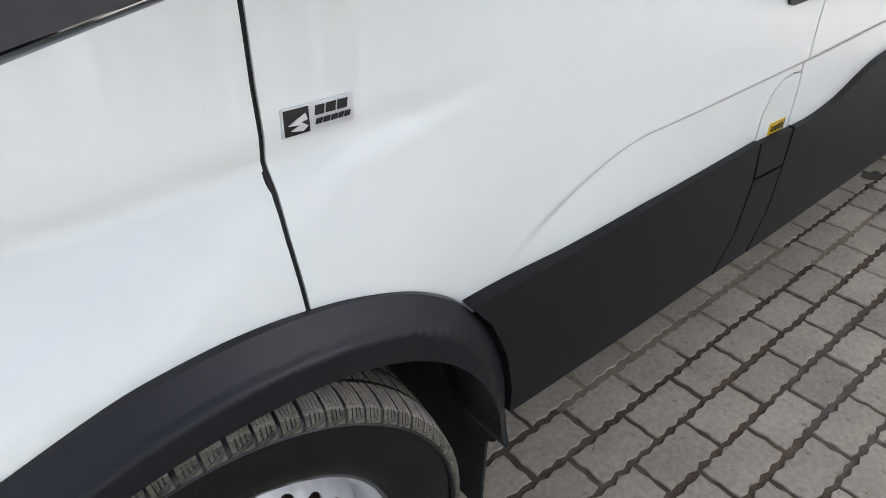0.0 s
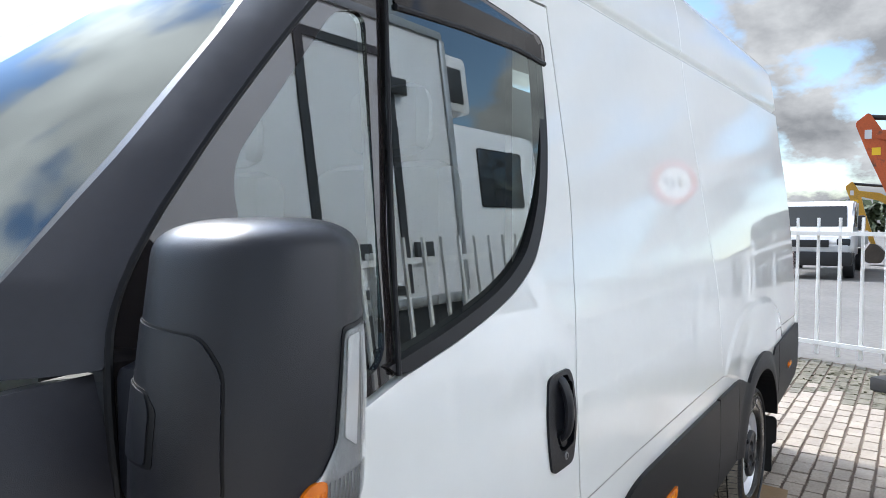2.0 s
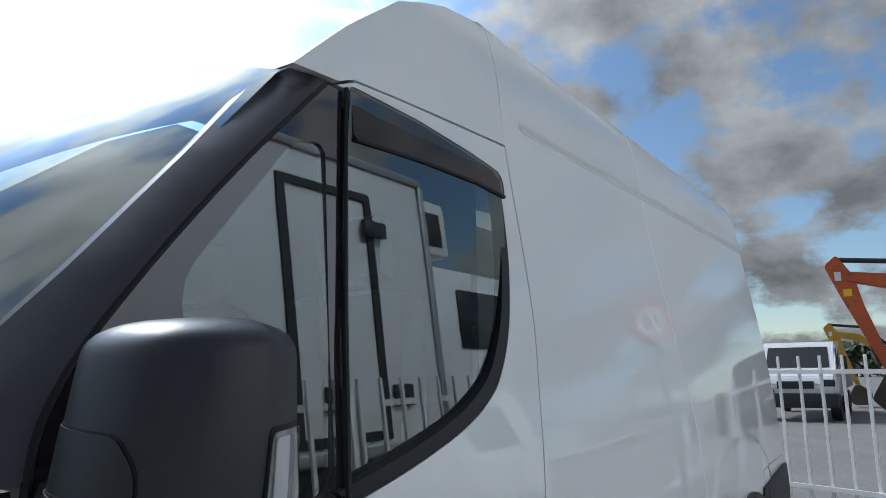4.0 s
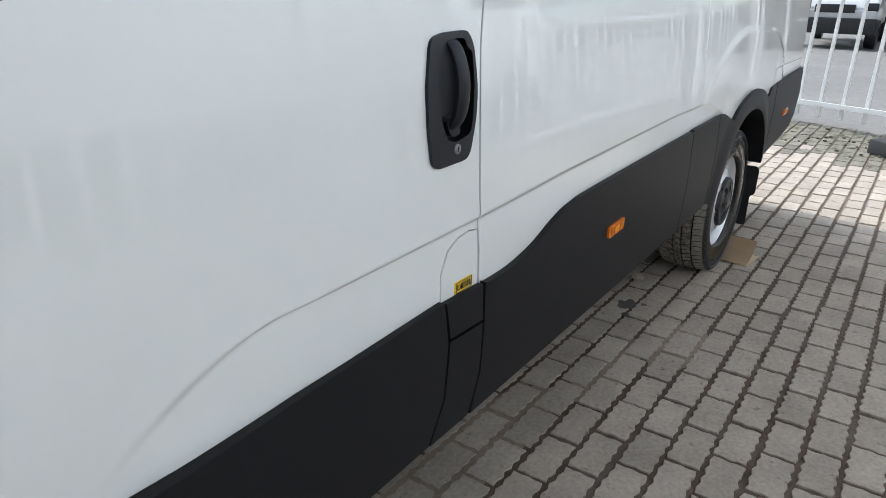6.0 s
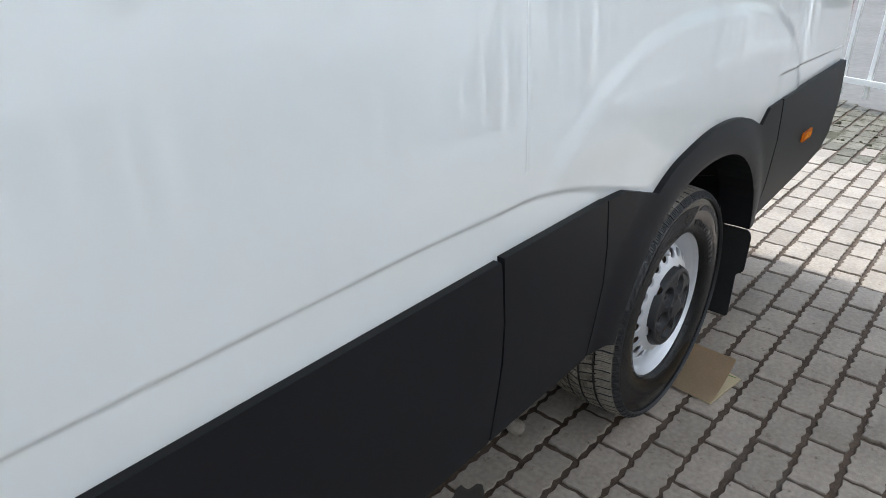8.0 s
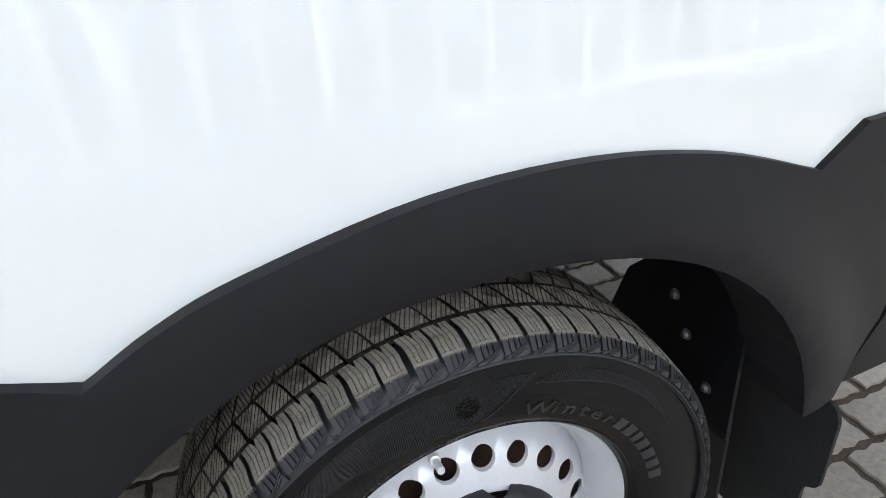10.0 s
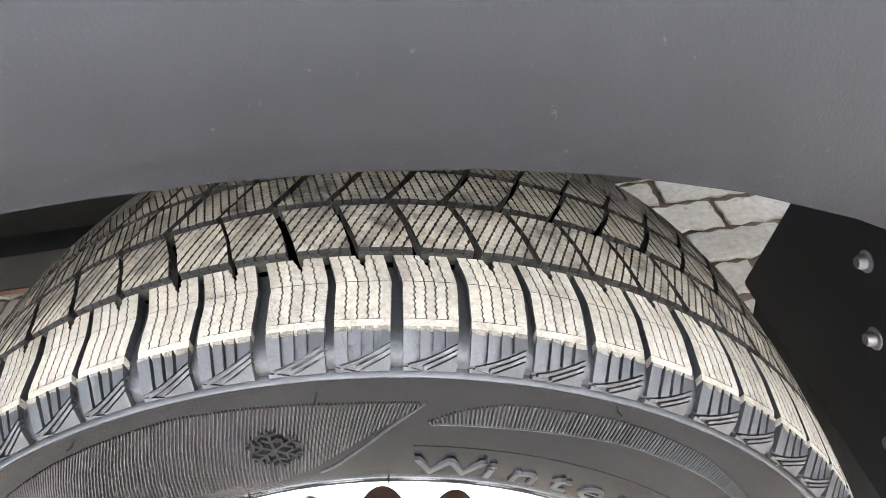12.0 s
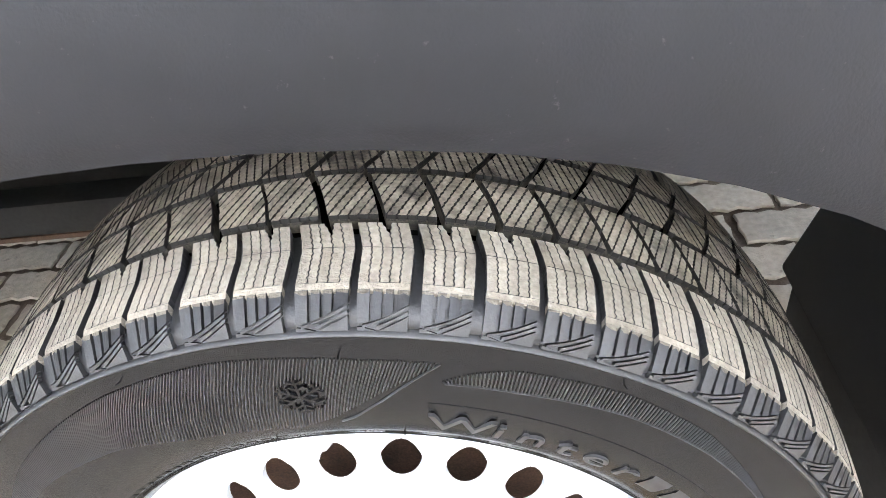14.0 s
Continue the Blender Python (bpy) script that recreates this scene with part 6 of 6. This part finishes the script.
def excavator(name, label, at, turn, mat, s):
    e = thing(name, label, "excavator", at)
    e.rotation_euler = (0, 0, turn)
    e.scale = (s, s, s)
    part("boom", plate_xz(rounded([(-0.4, 1.7), (-1.2, 3.2), (-3.0, 4.55), (-4.3, 4.75), (-4.4, 4.45), (-3.0, 4.05), (-1.6, 2.9), (0.2, 1.5)], 0.15, 3), -0.25, 0.25), mat, e, "bent boom")
    part("arm", plate_xz(rounded([(-4.55, 5.35), (-4.95, 5.0), (-4.55, 3.9), (-3.45, 1.25), (-3.20, 1.30), (-3.9, 3.6), (-4.1, 4.6)], 0.10, 3), -0.2, 0.2), mat, e, "dipper arm")
    part("bucket", plate_xz(rounded([(-3.5, 1.4), (-3.1, 1.3), (-2.6, 0.75), (-2.9, 0.15), (-3.6, 0.12), (-4.0, 0.5)], 0.12, 3), -0.55, 0.55), EARTH, e, "worn steel bucket")
    part("ram", tube([(-1.0, 0.0, 3.25), (-2.6, 0.0, 4.95), (-4.6, 0, 5.2)], 0.09, 10), TRUCK_D, e)
    part("ram", tube([(-0.5, 0.3, 1.5), (-2.2, 0.3, 3.6)], 0.09, 10), EARTH, e)
    part("ram", tube([(-4.3, 0, 4.2), (-3.7, 0, 1.6)], 0.07, 10), EARTH, e)
    part("house", box_bm(-0.6, 3.0, -1.3, 1.3, 1.05, 2.1, 0.12), EARTH, e)
    part("cab", box_bm(-0.7, 0.9, 0.35, 1.3, 1.1, 2.9, 0.12), TGLASS, e, "glazed driver's cab")
    part("counterweight", box_bm(2.4, 3.3, -1.3, 1.3, 1.0, 1.9, 0.2), EARTH, e)
    for sy in (-1.1, 1.1):
        part("track", plate_xz(rounded([(-1.7, 0.45), (-1.35, 0.0), (2.0, 0.0), (2.35, 0.45), (2.0, 0.9), (-1.35, 0.9)], 0.3, 4), sy - 0.3, sy + 0.3), TRUCK_D, e, "steel crawler track")
    part("decal", box_bm(-4.66, -4.46, -0.215, -0.205, 4.45, 4.75), BADGE_W, e)
    part("decal", box_bm(-4.45, -4.2, -0.215, -0.205, 3.9, 4.15), YELLOW, e)
    return e


excavator("orange_excavator", "orange excavator with raised boom and earthy bucket", (24.0, -3.5, 0), radians(-90), ORANGE, 0.91)
excavator("yellow_excavator", "yellow excavator with lowered arm in the yard", (28.0, -1.23, 0), radians(-90), YELL, 0.56)

# white refrigerated lorry behind the fence, facing the van's flank
reefer = thing("refrigerated_lorry", "tall white refrigerated box lorry with cooling unit", "lorry", (0, 0, 0))
part("box_body", box_bm(0.6, 5.45, -5.5, -2.95, 0.95, 3.80, 0.04), TRUCK_W, reefer)
for x0, x1, z0, z1 in ((3.42, 3.51, 1.1, 3.42), (4.46, 4.55, 1.1, 3.42), (3.51, 4.46, 3.34, 3.42), (3.51, 4.46, 1.1, 1.18)):
    part("door_seal", box_bm(x0, x1, -2.95, -2.93, z0, z1), TRUCK_D, reefer)
part("door_latch", box_bm(4.38, 4.68, -2.925, -2.87, 2.98, 3.14, 0.01), TRUCK_D, reefer)
for z0, z1 in ((3.70, 3.79), (0.97, 1.06)):
    part("body_rail", box_bm(0.6, 5.43, -2.95, -2.925, z0, z1, 0.008), GREY, reefer)
part("corner_rail", box_bm(5.37, 5.46, -2.955, -2.92, 1.06, 3.70, 0.008), GREY, reefer)
unit = part("cooling_unit", box_bm(5.47, 6.05, -5.2, -3.05, 3.00, 3.66, 0.06), TRUCK_W, reefer)
part("unit_grille", box_bm(5.62, 5.90, -3.06, -3.04, 3.10, 3.50, 0.01), TRUCK_D, unit)
part("skirt", box_bm(0.8, 5.4, -3.1, -3.0, 0.45, 0.95), TRUCK_D, reefer)
for x0 in (3.75, 4.62):
    part("control_box", box_bm(x0, x0 + 0.26, -2.94, -2.90, 1.38, 1.58, 0.01), TRUCK_D, reefer)
lc = part("lorry_cab", box_bm(5.55, 7.5, -5.4, -3.02, 0.55, 2.90, 0.15), TRUCK_W, reefer)
part("cab_window", box_bm(6.0, 6.95, -3.03, -3.0, 1.95, 2.62, 0.03), TGLASS, lc)
part("cab_step", box_bm(5.8, 7.0, -3.05, -2.97, 0.5, 0.62, 0.02), TRUCK_D, lc)
for wx in (1.4, 3.9, 6.6):
    o = wheel_pair(reefer, wx, -3.25, 0.5, 0.5, 0.28)

# far hedge and trees
LEAF = material("foliage", (0.055, 0.075, 0.03), 0.7, vary=0.45, scale=0.7, rand=0.25)
rnd = random.Random(11)
bm = bmesh.new()
for i in range(2600):
    y = rnd.uniform(-70, 70)
    top = 3.2 + 1.6 * noise.noise(Vector((y * 0.08, 0, 3))) + 1.2 * noise.noise(Vector((y * 0.3, 5, 0)))
    z = rnd.uniform(0, 1) ** 0.7 * top
    x = 92 + rnd.uniform(-2, 2)
    s = rnd.uniform(0.35, 0.8)
    c = Vector((x, y, z))
    for k in range(3):
        u = Vector((rnd.uniform(-1, 1), rnd.uniform(-1, 1), rnd.uniform(-1, 1))).normalized() * s
        w2 = u.orthogonal().normalized() * s * 0.6
        o = c + Vector((rnd.uniform(-0.5, 0.5), rnd.uniform(-0.5, 0.5), rnd.uniform(-0.4, 0.4)))
        bm.faces.new([bm.verts.new(o + q) for q in (u, w2, -u, -w2)])
hedge = tagged(part("distant_woods", bm, LEAF, None, smooth=False), "dark green line of distant trees", "trees", kind="stuff")

# ---- dirt on the paving ----
def blot(cx, cy, rx, ry, z, seed, n=40, rough=0.35):
    """A flat irregular patch."""
    bm = bmesh.new()
    c = bm.verts.new((cx, cy, z))
    ring = []
    for i in range(n):
        a = math.tau * i / n
        k = 1 + rough * (noise.noise(Vector((math.cos(a) * 1.6, math.sin(a) * 1.6, seed))) + 0.6 * noise.noise(Vector((math.cos(a) * 6, math.sin(a) * 6, seed + 9))))
        ring.append(bm.verts.new((cx + rx * k * math.cos(a), cy + ry * k * math.sin(a), z)))
    for i in range(n):
        bm.faces.new((c, ring[i - 1], ring[i]))
    return bm


for cx, cy, rx, ry, sd in ((1.50, 0.22, 0.62, 0.11, 1), (2.30, 0.08, 0.26, 0.08, 2), (2.62, -0.08, 0.22, 0.09, 3)):
    tagged(part("spilt_sand", blot(cx, cy, rx, ry, -0.0028 - 0.0007 * sd, sd), SAND, None, smooth=False), "pale spilt sand filling the paving joints", "sand", kind="stuff")
for cx, cy, r, sd in ((2.835, 0.222, 0.042, 4), (2.74, 0.19, 0.016, 5), (2.88, 0.16, 0.012, 6)):
    tagged(part("oil_stain", blot(cx, cy, r * 1.2, r, 0.0022, sd, 24, 0.5), OIL, None, smooth=False), "dark oil stain soaked into the paving", "stain", kind="stuff")
rnd = random.Random(21)
bm = bmesh.new()
for i in range(420):
    t = rnd.gauss(0, 0.55)
    k = rnd.uniform(-4.5, 3.0)
    p0 = F0 + FD * k + Vector((-1, 0, 0)) * (0.75 + 0.6 * t)
    s = rnd.uniform(0.006, 0.022) * (1.6 if rnd.random() < 0.1 else 1)
    r = bmesh.ops.create_icosphere(bm, subdivisions=1, radius=s, matrix=Matrix.Translation((p0.x, p0.y, s * 0.35)) @ Matrix.Diagonal((1.2, 1, 0.6, 1)))
    for v in r["verts"]:
        v.co += Vector((rnd.uniform(-1, 1), rnd.uniform(-1, 1), rnd.uniform(-0.6, 0.6))) * s * 0.3
tagged(part("dirt_clods", bm, MOSS, None, smooth=False), "dark earth crumbs and moss along the fence", "dirt", kind="stuff")
for i in range(26):
    k = rnd.uniform(-4.0, 3.0)
    p0 = F0 + FD * k + Vector((-1, 0, 0)) * rnd.uniform(0.2, 1.5)
    if i < 3:
        continue
    tagged(part("moss_patch", blot(p0.x, p0.y, rnd.uniform(0.05, 0.22), rnd.uniform(0.04, 0.12), -0.0005, i + 30, 28, 0.7), MOSS, None, smooth=False), "dark moss in the paving joints by the fence", "moss", kind="stuff")

# ---- paving, last ----
paving = tagged(new("pavement"), "worn grey interlocking concrete pavers, laid in courses", "pavement", kind="structure")
PL, PW = 0.2055, 0.1105


def paver_mesh(seed):
    rn = random.Random(seed)
    hl, hw = 0.0962 - rn.uniform(0, 0.003), 0.0478 - rn.uniform(0, 0.0025)
    pts = []
    n = 9
    amp = 0.0042
    for i in range(n):
        t = i / (n - 1)
        pts.append((-hl + 2 * hl * t, -hw + (amp if i % 2 else -amp) * rn.uniform(0.3, 1.4) * (0.4 if i in (0, n - 1) else 1)))
    for i in range(1, 4):
        t = i / 4
        pts.append((hl + (0.003, -0.003, 0.002)[i - 1] * rn.uniform(0.5, 1.2), -hw + 2 * hw * t))
    for i in range(n):
        t = 1 - i / (n - 1)
        pts.append((-hl + 2 * hl * t, hw + (amp if i % 2 else -amp) * rn.uniform(0.6, 1.1) * (0.4 if i in (0, n - 1) else 1)))
    for i in range(1, 4):
        t = 1 - i / 4
        pts.append((-hl + (0.002, -0.003, 0.003)[i - 1] * rn.uniform(0.5, 1.2), -hw + 2 * hw * t))
    bm = bmesh.new()
    top = [bm.verts.new((x * 0.982, y * 0.968, 0.0)) for x, y in pts]
    mid = [bm.verts.new((x, y, -0.0028)) for x, y in pts]
    low = [bm.verts.new((x, y, -0.016)) for x, y in pts]
    bm.faces.new(top)
    k = len(pts)
    for i in range(k):
        bm.faces.new((mid[i - 1], mid[i], top[i], top[i - 1]))
        bm.faces.new((low[i - 1], low[i], mid[i], mid[i - 1]))
    me = bpy.data.meshes.new("paver")
    bm.to_mesh(me)
    bm.free()
    me.materials.append(PAVER)
    return me


paver_kinds = [paver_mesh(s) for s in range(12)]
rnd = random.Random(3)
plain, moss_shade = ([], []), ([], [])
for j in range(-56, 34):
    yc = -0.083 + PW * j
    for i in range(-32, 42):
        xc = 3.251 + PL * (i - 13) + (PL / 2 if j % 2 else 0)
        # keep to this side of the fence line
        if xc > 8.06 + 0.36 * (yc - 0.1) + 0.22 or yc < -2.40 and xc > 3.0 or xc < -5.0:
            continue
        me = paver_kinds[rnd.randrange(12)]
        m = Matrix.Translation((xc + rnd.gauss(0, 0.0012), yc + rnd.gauss(0, 0.0012), rnd.gauss(0, 0.0012))) @ Euler((rnd.gauss(0, 0.006), rnd.gauss(0, 0.005), rnd.gauss(0, 0.008) + (math.pi if rnd.random() < 0.5 else 0))).to_matrix().to_4x4()
        if 0.75 < xc < 5.1 and -0.95 < yc < 0.32:
            o = new("paver", me)
            o.parent = paving
            o.matrix_basis = m
        else:
            # the band by the fence is mossy and also coloured as shadowed
            gap_to_fence = 8.06 + 0.36 * (yc - 0.1) - xc
            verts, faces = moss_shade if gap_to_fence < 1.35 + 0.8 * noise.noise(Vector((xc * 1.3, yc * 1.3, 4))) + rnd.gauss(0, 0.12) else plain
            b0 = len(verts)
            verts += [tuple(m @ v.co) for v in me.vertices]
            faces += [tuple(b0 + q for q in p.vertices) for p in me.polygons]
for name, (verts, faces), mat in (("paving_rest", plain, PAVER), ("mossy_paving", moss_shade, PAVER_MOSS_SHADE)):
    me = bpy.data.meshes.new(name)
    me.from_pydata(verts, [], faces)
    me.materials.append(mat)
    rest = new(name, me)
    rest.parent = paving
    tagged(rest, kind="stuff")
